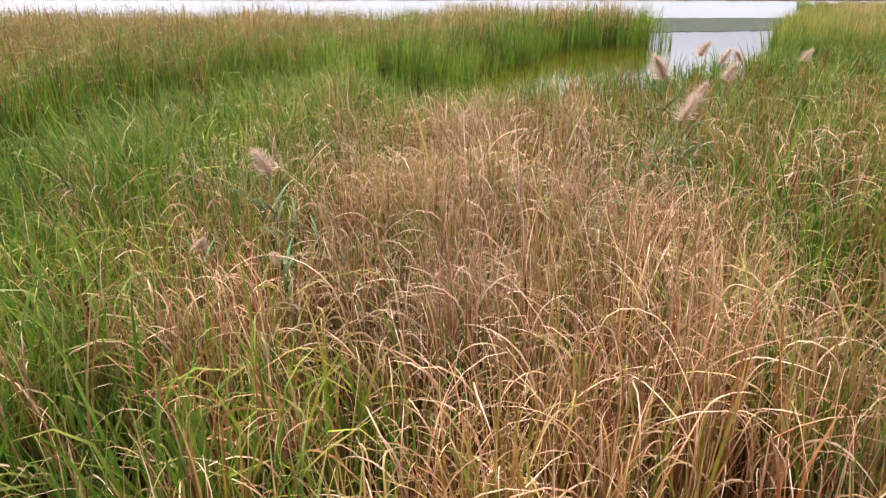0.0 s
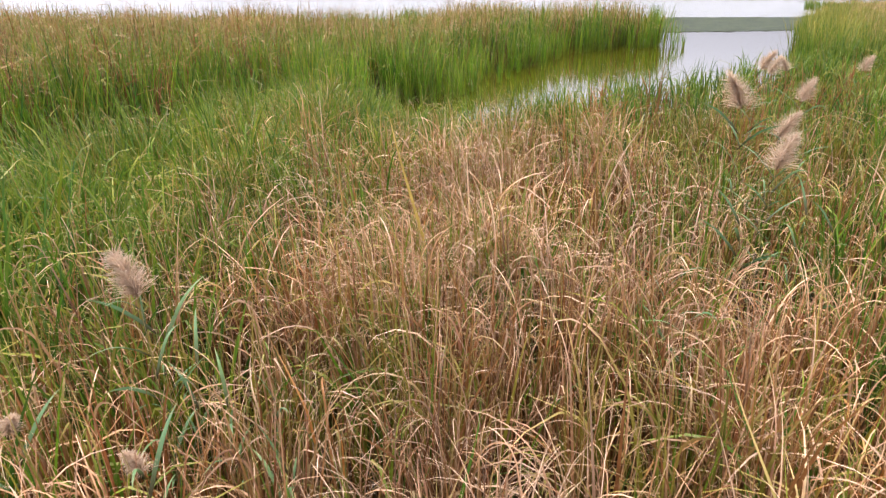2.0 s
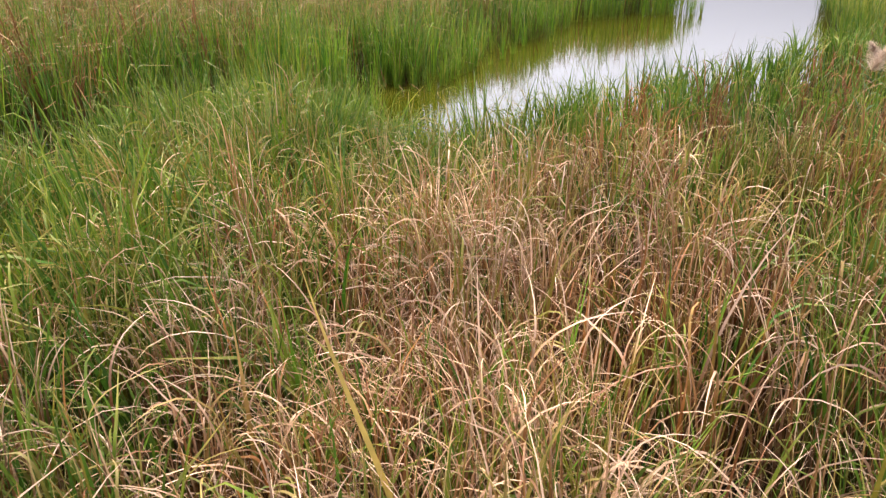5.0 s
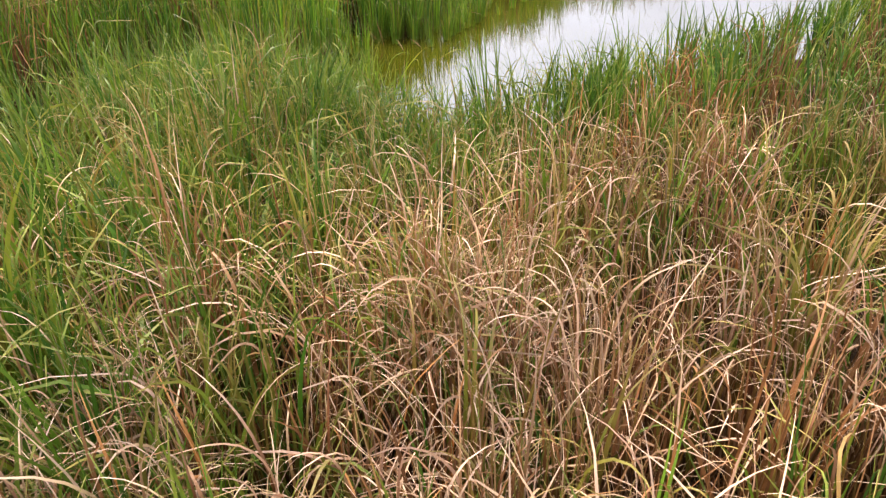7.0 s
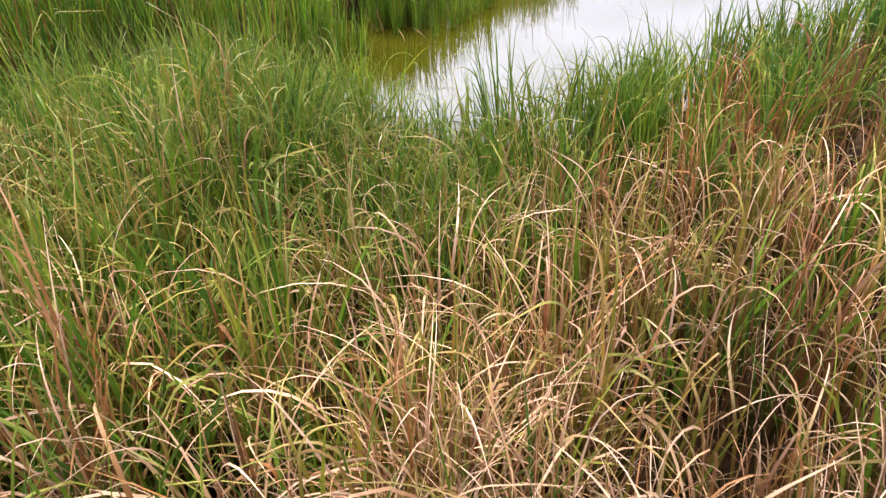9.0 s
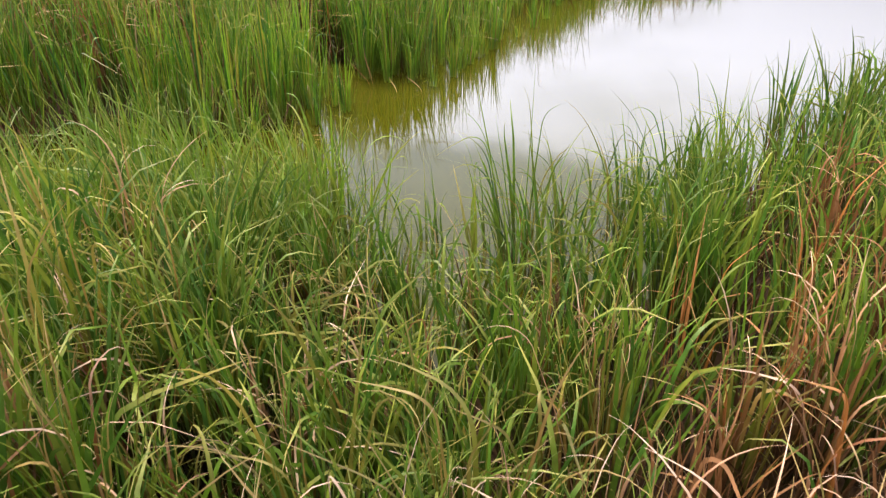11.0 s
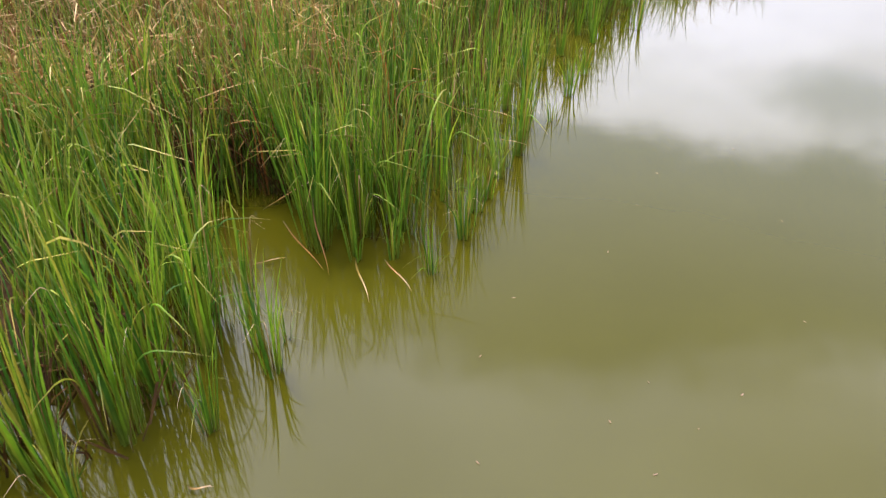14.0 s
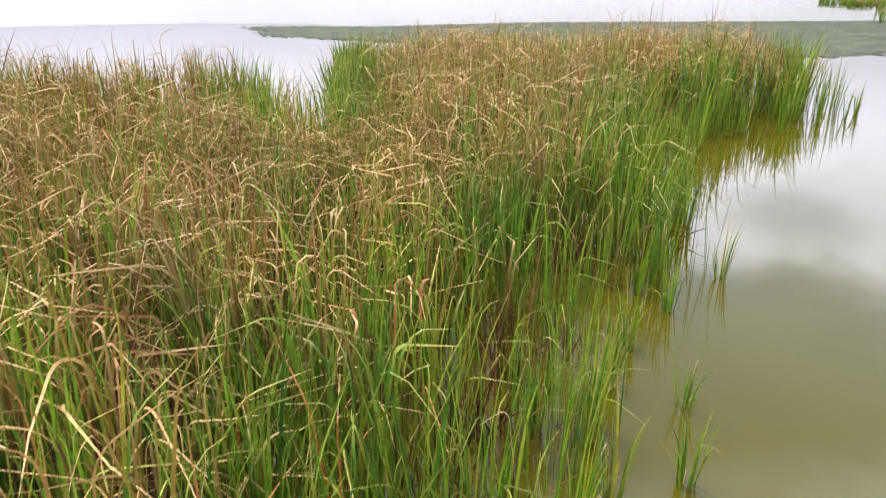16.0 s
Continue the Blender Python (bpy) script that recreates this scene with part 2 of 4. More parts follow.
def water_material():
    m, nt = material("murky_pond_water")
    tcn = add(nt, "ShaderNodeTexCoord")
    pos = tcn.outputs["Object"]
    s = add(nt, "ShaderNodeSeparateXYZ", [(0, pos)])
    drift = add(nt, "ShaderNodeTexNoise", [("Vector", pos)], Scale=0.03, Detail=3.0)
    silt = add(nt, "ShaderNodeTexNoise", [("Vector", pos)], Scale=0.5, Detail=4.0)
    body = ramp(nt, silt.outputs[0], [(0.3, (0.0385, 0.0355, 0.0018)), (0.7, (0.0445, 0.041, 0.003))])
    # wind ripples on the open lake
    sh = nt.nodes.new("ShaderNodeMath")
    sh.operation = "MULTIPLY_ADD"
    nt.links.new(drift.outputs[0], sh.inputs[0])
    sh.inputs[1].default_value = 60.0
    nt.links.new(s.outputs[1], sh.inputs[2])
    wind = nt.nodes.new("ShaderNodeMapRange")
    nt.links.new(sh.outputs[0], wind.inputs[0])
    for i, v in enumerate((104.0, 110.0, 0.0, 1.0)):
        wind.inputs[i + 1].default_value = v
    stretch = add(nt, "ShaderNodeMapping", [("Vector", pos)])
    stretch.inputs["Scale"].default_value = (0.6, 1.6, 1)
    rip = add(nt, "ShaderNodeTexNoise", [("Vector", stretch.outputs[0])], Scale=2.2, Detail=3.0)
    calm = add(nt, "ShaderNodeTexNoise", [("Vector", stretch.outputs[0])], Scale=3.0, Detail=2.0)
    st = nt.nodes.new("ShaderNodeMath")
    st.operation = "MULTIPLY"
    nt.links.new(wind.outputs[0], st.inputs[0])
    st.inputs[1].default_value = 0.5
    b0 = add(nt, "ShaderNodeBump", [("Height", calm.outputs[0])], Strength=0.012, Distance=0.02)
    b1 = add(nt, "ShaderNodeBump", [("Height", rip.outputs[0]), ("Strength", st.outputs[0]), ("Normal", b0.outputs[0])], Distance=0.12)
    rr = nt.nodes.new("ShaderNodeMapRange")
    nt.links.new(wind.outputs[0], rr.inputs[0])
    rr.inputs[3].default_value, rr.inputs[4].default_value = 0.045, 0.22
    p = add(nt, "ShaderNodeBsdfPrincipled", [("Base Color", body), ("Normal", b1.outputs[0]), ("Roughness", rr.outputs[0])], IOR=1.333)
    p.inputs["Specular IOR Level"].default_value = 0.5
    o = nt.nodes.new("ShaderNodeOutputMaterial")
    nt.links.new(p.outputs[0], o.inputs[0])
    return m


m_water = water_material()

# ---- plan of the marsh (metres; camera starts over x 0, y 0 and goes along +y) ----
RNG = np.random.default_rng(7)
MEADOW = [(-60, -40), (200, -40), (200, 160), (80, 150), (60, 124), (55.5, 107), (57, 104), (47, 91), (35, 70), (25, 51), (20.5, 43.5), (15.8, 34.5), (13.0, 28.2), (10.5, 23.5), (9.2, 22.0), (6.3, 18.9), (4.8, 17.6), (3.4, 16.5),
          (2.4, 15.5), (1.4, 14.3), (0.85, 13.7), (0.15, 12.95), (-0.8, 13.4), (-2.2, 14.1), (-3.2, 13.3), (-4.2, 11.6), (-4.9, 9.5), (-5.2, 6.4), (-8, 3.5), (-60, 2)]
EMERGENT = [(-4.4, 12.0), (-0.6, 13.0), (0.6, 13.3), (0.9, 14.1), (0.1, 14.6), (-0.5, 15.2), (-0.9, 16.3), (-2.3, 16.5), (-3.8, 15.4)]
REEDS = [(-60, 3.6), (-14, 5.2), (-8.6, 7.8), (-6.7, 10.6), (-5.6, 13.2), (-4.9, 15.6), (-4.0, 16.9), (-2.7, 16.9), (-2.05, 17.05), (-1.95, 17.9), (-2.0, 18.6), (-2.2, 18.95), (-2.6, 19.2), (-3.0, 19.9),
         (-2.75, 20.35), (-2.1, 20.55), (-1.65, 20.2), (-1.25, 19.5), (-0.7, 19.4), (-0.5, 19.45), (-0.35, 20.0), (-0.2, 21.0), (-0.1, 21.7), (0.4, 23.2), (0.6, 24.4), (1.2, 25.4), (1.6, 26.8), (2.7, 27.2),
         (3.3, 28.3), (4.2, 31.0), (5.2, 33.4), (7.2, 35.3), (9.2, 36.5), (11.3, 37.9), (12.7, 40.0), (12.6, 43.8), (9, 49), (2, 49), (-2.9, 45.5), (-2.6, 40),
         (-2.0, 33), (-2.4, 32), (-3.1, 34.5), (-4.0, 38), (-6.4, 38), (-10.3, 38.2), (-24, 39), (-60, 40)]
POCKET = [(-3.4, 20.3), (-2.7, 20.35), (-2.1, 20.5), (-1.7, 20.5), (-1.7, 21.2), (-2.5, 21.7), (-3.3, 21.4)]   # dead stems between two stands of reeds
FLOATING = [(-1, 62), (-9, 67), (-12, 75), (-2, 75), (10, 80), (30, 81), (43, 82), (36, 68), (26, 55), (14, 52), (4, 56)]


def inside(poly, x, y):
    """How far (x, y) lie inside a polygon; negative outside."""
    x, y = np.asarray(x, float), np.asarray(y, float)
    hit, near = np.zeros(x.shape, bool), np.full(x.shape, 1e9)
    for (x0, y0), (x1, y1) in zip(poly, poly[1:] + poly[:1]):
        cross = ((y0 > y) != (y1 > y)) & (x < (x1 - x0) * (y - y0) / (y1 - y0 + 1e-12) + x0)
        hit ^= cross
        dx, dy = x1 - x0, y1 - y0
        t = np.clip(((x - x0) * dx + (y - y0) * dy) / (dx * dx + dy * dy), 0, 1)
        near = np.minimum(near, np.hypot(x - x0 - t * dx, y - y0 - t * dy))
    return np.where(hit, near, -near)


WAVES = [(RNG.uniform(0, 6.283), RNG.uniform(0, 6.283), RNG.uniform(0.75, 1.35)) for _ in range(40)]


def swell(x, y, size, seed=0):
    """Smooth wander between about -1 and 1, with bumps of that size."""
    v = 0
    for a, ph, k in WAVES[seed % 30:seed % 30 + 7]:
        w = 6.283 * k / (size * 1.6)
        v = v + np.sin(w * (x * math.cos(a) + y * math.sin(a)) + ph)
    return v / 4.0


def dryness(x, y):
    """0 where the sedge is green, 1 where it has dried."""
    border = np.interp(y, [-5, 2, 3, 4.6, 5.6, 7, 9, 10.5, 12, 14, 17, 22, 40], [-1.3, -1.3, -1.6, -2.4, -2.2, -1.8, -1.1, 0.0, 1.0, 3.0, 6.0, 11, 20])
    wet = np.clip(inside(MEADOW, x, y) / 2.6 + 0.2 * swell(x, y, 1.1, 16), 0.1, 1)
    return np.clip((x - border) / 2.8 + 0.42 + 0.24 * swell(x, y, 1.3, 3) + 0.15 * swell(x, y, 0.5, 19), 0, 1) * wet * (1 - np.interp(y, [5.5, 6.5], [0.7, 0.5]) * np.clip((x - np.interp(y, [0, 7, 9, 13], [1.1, 1.1, 1.2, 1.7])) / 1.7, 0, 1))


# ---- large structure: one ground sheet, one water sheet ----


def spaced(near, far, step):
    out = list(np.arange(-near, near + 1e-6, step))
    d, s = near, step
    while d < far:
        s *= 1.35
        d += s
        out = [-d] + out + [d]
    return np.array(out)


def sheet(name, xs, ys, height, mat):
    gx, gy = np.meshgrid(xs, ys)
    gz = height(gx, gy)
    nx, ny = len(xs), len(ys)
    me = bpy.data.meshes.new(name)
    idx = np.arange(nx * ny).reshape(ny, nx)
    q = np.stack([idx[:-1, :-1], idx[:-1, 1:], idx[1:, 1:], idx[1:, :-1]], -1).reshape(-1, 4)
    fill(me, np.stack([gx, gy, gz], -1).reshape(-1, 3), q)
    me.polygons.foreach_set("use_smooth", np.ones(len(q), bool))
    me.materials.append(mat)
    return new(name, me)


def fill(me, verts, quads, uvs=None):
    me.vertices.add(len(verts))
    me.vertices.foreach_set("co", np.ascontiguousarray(verts, np.float32).ravel())
    me.loops.add(len(quads) * 4)
    me.loops.foreach_set("vertex_index", np.ascontiguousarray(quads, np.int32).ravel())
    me.polygons.add(len(quads))
    me.polygons.foreach_set("loop_start", np.arange(0, len(quads) * 4, 4, dtype=np.int32))
    if uvs is not None:
        layer = me.uv_layers.new(name="UVMap")
        layer.data.foreach_set("uv", np.ascontiguousarray(uvs[quads.ravel()], np.float32).ravel())
    me.update(calc_edges=True)


def ground_height(x, y):
    land = np.maximum(inside(MEADOW, x, y), inside(REEDS, x, y))
    flooded = np.clip((x + 1.9) / 0.6, 0, 1) * (inside(MEADOW, x, y) < 0)   # the eastern reeds stand in water
    z = np.clip(land * 0.16 - 0.10, -0.6, 0.04 - 0.14 * flooded) + 0.035 * swell(x, y, 0.9, 5) * (land > 0.3) * (1 - flooded)
    shore = 288 + 10 * swell(x, y, 130, 9) - np.clip(x - 60, 0, 200) * 0.25
    hills = np.clip((y - shore) * 0.03, -0.6, 0.4) + np.clip((y - shore - 12) * 0.05, 0, 16) * (1 + 0.4 * swell(x, y, 160, 12))
    side = np.clip((-x - 420) * 0.02, -0.6, 6)
    return np.maximum(np.maximum(z, hills), side)


ground = sheet("ground", spaced(24, 2500, 0.4), np.concatenate([np.array([-600, -300, -150, -80, -40, -20, -10]), np.arange(-5, 52, 0.4), 52 + np.cumsum(1.08 ** np.arange(75) * 0.6)]), ground_height, m_mud)
tagged(ground, "dark wet mud with brown plant litter between the stems", "ground", kind="structure")
water = sheet("water", np.linspace(-700, 700, 3), np.array([-30.0, 60, 480]), lambda x, y: x * 0, m_water)
tagged(water, "murky olive pond water mirroring a bright cloudy sky", "water", kind="structure")

# ---- leaves ----


def ribbons(base, length, az, lean, bend, power, width, twist, seg, dead, fold=0.0):
    """Leaf blades as tapering strips: each rises at its lean, and curls over by bend towards its tip. fold: depth of the keel."""
    n = len(length)
    col = lambda v: np.broadcast_to(np.asarray(v, float), (n,))[:, None]
    length, az, lean, bend, power, width, twist, dead = (col(v) for v in (length, az, lean, bend, power, width, twist, dead))
    s = 1 - (1 - np.linspace(0, 1, seg + 1)[None, :]) ** 2.1
    mid = (s[:, 1:] + s[:, :-1]) / 2
    free = 1 - 1.35 / (power + 1)   # the curl begins this far up the leaf
    th = lean + 0.12 * bend * mid + 0.88 * bend * np.clip((mid - free) / (1 - free), 0, 1) ** 1.15
    step = length * np.diff(s, axis=1)
    r = np.concatenate([np.zeros((n, 1)), np.cumsum(np.sin(th) * step, 1)], 1)
    h = np.concatenate([np.zeros((n, 1)), np.cumsum(np.cos(th) * step, 1)], 1)
    cx, cy = np.sin(az), np.cos(az)
    spine = np.stack([base[:, 0:1] + r * cx, base[:, 1:2] + r * cy, base[:, 2:3] + h], -1)
    tan_th = np.concatenate([th, th[:, -1:]], 1)
    w = width * (0.62 + 0.38 * np.minimum(1, s * 3)) * np.clip(1 - s ** 3.2, 0.05, 1) / 2
    tw = twist * (0.35 + s)
    side = np.stack([np.cos(tw) * cy - np.sin(tw) * np.cos(tan_th) * cx * -1 * 1.0,
                     -np.cos(tw) * cx + np.sin(tw) * np.cos(tan_th) * cy,
                     -np.sin(tw) * np.sin(tan_th)], -1)
    k = 3 if fold else 2
    if fold:
        keel = np.stack([np.cos(tan_th) * cx, np.cos(tan_th) * cy, -np.sin(tan_th)], -1)
        rows = [spine - side * w[..., None], spine + keel * (w * fold)[..., None], spine + side * w[..., None]]
    else:
        rows = [spine - side * w[..., None], spine + side * w[..., None]]
    v = np.stack(rows, 2).reshape(-1, 3)
    ids = np.arange(n * (seg + 1) * k).reshape(n, seg + 1, k)
    q = np.stack([ids[:, :-1, :-1], ids[:, :-1, 1:], ids[:, 1:, 1:], ids[:, 1:, :-1]], -1).reshape(-1, 4)
    uv = np.stack([np.broadcast_to(dead[..., None], (n, seg + 1, k)), np.broadcast_to(s[..., None], (n, seg + 1, k))], -1).reshape(-1, 2)
    return v, q, uv


def kinked(base, length, az, lean, sag, at, by, soft, turn, droop, width, twist, dead, fold=0.0, coarse=False):
    """Leaf blades that rise at their lean, sag a little, and break over at the fraction at of their length by the angle by, within soft of it;
    the broken tip swings aside by turn and hangs on by droop."""
    n = len(length)
    col = lambda v: np.broadcast_to(np.asarray(v, float), (n,))[:, None]
    length, az, lean, sag, at, by, soft, turn, droop, width, twist, dead = (col(v) for v in (length, az, lean, sag, at, by, soft, turn, droop, width, twist, dead))
    soft = np.minimum(soft, 0.8 * (1 - at))
    s = np.concatenate([at * 0, at * 0.36, at * 0.7, at - soft, at - soft * 0.6, at - soft * 0.2, at + soft * 0.2, at + soft * 0.6, at + soft, at + soft + (1 - at - soft) * 0.5, at * 0 + 1], 1)
    share = np.array([0.0, 0, 0.04, 0.16, 0.34, 0.54, 0.74, 0.9, 1, 1])[None, :]
    mid = (s[:, 1:] + s[:, :-1]) / 2
    th = lean + sag * np.minimum(mid, at) + by * share + droop * np.array([0.0, 0, 0, 0, 0, 0, 0, 0.15, 0.5, 1])[None, :]
    way = az + turn * np.array([0.0, 0, 0, 0.15, 0.35, 0.55, 0.75, 0.9, 1, 1.15])[None, :]
    step = length * np.diff(s, axis=1)
    d = np.stack([np.sin(th) * np.sin(way), np.sin(th) * np.cos(way), np.cos(th)], -1)
    spine = base[:, None, :] + np.concatenate([np.zeros((n, 1, 3)), np.cumsum(d * step[..., None], 1)], 1)
    tan = np.concatenate([d[:, :1], d[:, :-1] + d[:, 1:], d[:, -1:]], 1)
    tan = tan / np.linalg.norm(tan, axis=-1, keepdims=True)
    flat = np.stack([np.cos(az), -np.sin(az), az * 0], -1) + 0 * tan
    flat = flat - tan * (flat * tan).sum(-1, keepdims=True)
    flat = flat / np.maximum(np.linalg.norm(flat, axis=-1, keepdims=True), 1e-4)
    face = np.cross(tan, flat)
    tw = (twist * (0.35 + s))[..., None]
    side = np.cos(tw) * flat + np.sin(tw) * face
    w = (width * (0.62 + 0.38 * np.minimum(1, s * 3)) * np.clip(1 - s ** 2.6, 0.05, 1) / 2)[..., None]
    old = np.where(s < at, 0.66 * s / at, 0.66 + 0.34 * (s - at) / (1 - at))   # how far towards the withered tip
    if coarse:
        spine, side, w, old = spine[:, ::2], side[:, ::2], w[:, ::2], old[:, ::2]
    k, rings = 3 if fold else 2, spine.shape[1]
    rows = [spine - side * w, spine + np.cross(side, tan[:, ::2] if coarse else tan) * w * fold, spine + side * w] if fold else [spine - side * w, spine + side * w]
    v = np.stack(rows, 2).reshape(-1, 3)
    ids = np.arange(n * rings * k).reshape(n, rings, k)
    q = np.stack([ids[:, :-1, :-1], ids[:, :-1, 1:], ids[:, 1:, 1:], ids[:, 1:, :-1]], -1).reshape(-1, 4)
    uv = np.stack([np.broadcast_to(dead[..., None], (n, rings, k)), np.broadcast_to(old[..., None], (n, rings, k))], -1).reshape(-1, 2)
    return v, q, uv


def stuff(name, strips, mat, label, category):
    """Leaf strips joined into one object of countless pieces."""
    vs, qs, us, off = [], [], [], 0
    for v, q, u in strips:
        vs.append(v), qs.append(q + off), us.append(u)
        off += len(v)
    me = bpy.data.meshes.new(name)
    fill(me, np.concatenate(vs), np.concatenate(qs), np.concatenate(us))
    me.materials.append(mat)
    return tagged(new(name, me), label, category, kind="stuff")


def scatter(x0, x1, y0, y1, per_m2, clump, keep, per=22):
    """Leaf bases gathered in tussocks, kept where keep(x, y) is above a random number; with each, the way out of its tussock and the tussock's own lot."""
    m = int((x1 - x0) * (y1 - y0) * per_m2 / per)
    cx, cy = RNG.uniform(x0, x1, m), RNG.uniform(y0, y1, m)
    lot = RNG.uniform(0, 1, m)
    tid = np.repeat(np.arange(m), per)
    a, r = RNG.uniform(0, 6.283, m * per), clump * np.sqrt(RNG.uniform(0, 1, m * per))
    x, y = cx[tid] + r * np.sin(a), cy[tid] + r * np.cos(a)
    ok = 0.65 * lot[tid] + 0.35 * RNG.uniform(0, 1, m * per) < keep(x, y)
    own = (lot * 7.31 % 1)[tid]
    return x[ok], y[ok], a[ok], (r / clump)[ok], own[ok]


def seen_wedge(x, y, margin=0.9):
    """Only the stretch of marsh along the flight: a widening strip."""
    return (np.abs(x) < 0.9 + np.clip(y, 0, 99) * 0.66 + margin)


def sedge(x, y, a, r, own, kind, far):
    n = len(x)
    z = ground_height(x, y) - 0.02
    d = inside(MEADOW, x, y)
    top = (1.22 + 0.16 * swell(x, y, 2.2, 1) + 0.08 * swell(x, y, 0.7, 2)) * np.clip(0.86 + d * 0.1, 0.8, 1.0) * (0.84 + 0.3 * own)
    rnd = RNG.uniform(0, 1, n)
    if kind == "straw":
        ln = top * RNG.uniform(0.78, 1.26, n)
        lean, sag = np.abs(RNG.normal(0.03, 0.075, n)) + 0.04 * r, RNG.normal(0.02, 0.10, n)
        broken = rnd < 0.86
        at, by = np.clip(RNG.uniform(0.62, 0.94, n) + 0.1 * (y < 5.5), 0, 0.95), np.where(broken, RNG.uniform(0.8, 2.7, n), RNG.uniform(0.0, 0.5, n))
        soft, turn, droop = RNG.uniform(0.06, 0.26, n), RNG.normal(0, 0.5, n), RNG.uniform(0.0, 0.7, n)
        wd, tw, dead = 0.007 + 0.015 * RNG.uniform(0, 1, n) ** 1.5, RNG.normal(0, 0.7, n), RNG.uniform(0.2, 1, n)
    elif kind == "green":
        tall = 1.0 + 0.16 * np.clip(-(x + 0.8) / 3, 0, 1)
        ln = top * tall * RNG.uniform(0.78, 1.16, n)
        lean, sag = np.abs(RNG.normal(0.06, 0.10, n)) + 0.06 * r, RNG.uniform(0.0, 0.35, n)
        broken = rnd < 0.40
        at, by = RNG.uniform(0.66, 0.93, n), np.where(broken, RNG.uniform(0.7, 2.2, n), RNG.uniform(0.0, 0.3, n))
        soft, turn, droop = RNG.uniform(0.05, 0.24, n), RNG.normal(0, 0.4, n), RNG.uniform(0.0, 0.5, n)
        wd, tw = RNG.uniform(0.010, 0.032, n) * (1 + 0.25 * np.clip(-(x + 0.5) / 1.5, 0, 1)), RNG.normal(0, 0.7, n)
        dead = np.where(broken, RNG.uniform(0.5, 1, n) * np.clip(0.35 + 0.4 * d, 0, 1), RNG.uniform(0, 0.25, n))
    else:
        ln = top * RNG.uniform(0.65, 1.22, n)
        lean, sag = np.abs(RNG.normal(0.06, 0.08, n)), RNG.normal(0.05, 0.12, n)
        broken = rnd < 0.55
        at, by = RNG.uniform(0.66, 0.93, n), np.where(broken, RNG.uniform(0.9, 2.4, n), RNG.uniform(0.0, 0.4, n))
        soft, turn, droop = RNG.uniform(0.03, 0.14, n), RNG.normal(0, 0.6, n), RNG.uniform(-0.1, 0.5, n)
        wd, tw, dead = RNG.uniform(0.009, 0.026, n), RNG.normal(0, 0.8, n), RNG.uniform(0.25, 1, n)
    wd = wd * np.interp(y, [3.5, 6, 8, 10], [0.88, 0.95, 1.0, 1.12]) * far
    # the wind has laid the open western side over a little
    az = np.where(RNG.uniform(0, 1, n) < np.clip(0.2 - x * 0.06, 0.1, 0.6), RNG.normal(-1.5, 0.7, n), np.where(own > 0.75, a, RNG.uniform(0, 6.283, n)))
    return kinked(np.stack([x, y, z], 1), ln, az, lean, sag, at, by, soft, turn, droop, wd, tw, dead, coarse=kind == "green" or far > 1)


def meadow_keep(share):
    def keep(x, y):
        d = inside(MEADOW, x, y)
        edge = np.clip((d + 0.25) / 0.9, 0, 1)
        gaps = 1 - 0.36 * np.clip((x - 0.6) / 0.6, 0, 1) * np.clip((y - 5) / 0.6, 0, 1) * np.clip(12.6 - y, 0, 1)   # thinned to the east to fit the darker gaps in the camera's view
        gaps = gaps * (1 - 0.85 * np.exp(-((x - 2.4) ** 2 + (y - 3.9) ** 2) / 0.35))   # round the flattened patch
        gaps = gaps * (1 - 0.6 * np.exp(-((x - 0.5) ** 2 / 0.7 + (y - 12.7) ** 2 / 0.35)))   # the point runs out into the water
        return share(x, y) * edge * gaps * seen_wedge(x, y) * (0.75 + 0.35 * swell(x, y, 0.8, 7))
    return keep


def meadow(name, kind, mat, share, dense, label):
    strips = []
    for y0, y1, k, far in ((0.6, 6, 1.15, 1.0), (6, 15, 1.1, 1.0), (15, 27, 0.5, 1.4)):
        w = 3.5 + y1 * 0.74
        x0 = -w if y0 < 15 else 2
        x, y, a, r, own = scatter(x0, w, y0, min(y1, 16.6) if y0 < 15 else y1, dense * k, 0.10, meadow_keep(share))
        strips.append(sedge(x, y, a, r, own, kind, far))
    return stuff(name, strips, mat, label, "sedge")


def shaded_corner(x, y):
    """1 on the eastern shore of the meadow, where dead rust-brown stems stand apart over dark ground."""
    return np.clip((x - 0.9) / 0.9, 0, 1) * np.clip((y - 11.2) / 1.2, 0, 1)


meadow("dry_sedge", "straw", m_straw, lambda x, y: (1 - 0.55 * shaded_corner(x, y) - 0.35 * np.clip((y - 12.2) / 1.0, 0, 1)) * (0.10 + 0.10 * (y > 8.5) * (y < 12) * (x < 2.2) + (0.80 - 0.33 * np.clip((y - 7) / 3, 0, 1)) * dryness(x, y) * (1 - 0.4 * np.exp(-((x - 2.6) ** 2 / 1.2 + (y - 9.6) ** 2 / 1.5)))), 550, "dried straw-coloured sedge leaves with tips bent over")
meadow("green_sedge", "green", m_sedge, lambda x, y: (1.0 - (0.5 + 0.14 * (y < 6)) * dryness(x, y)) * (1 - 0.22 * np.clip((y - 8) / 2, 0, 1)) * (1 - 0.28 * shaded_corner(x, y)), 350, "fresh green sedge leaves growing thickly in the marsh")
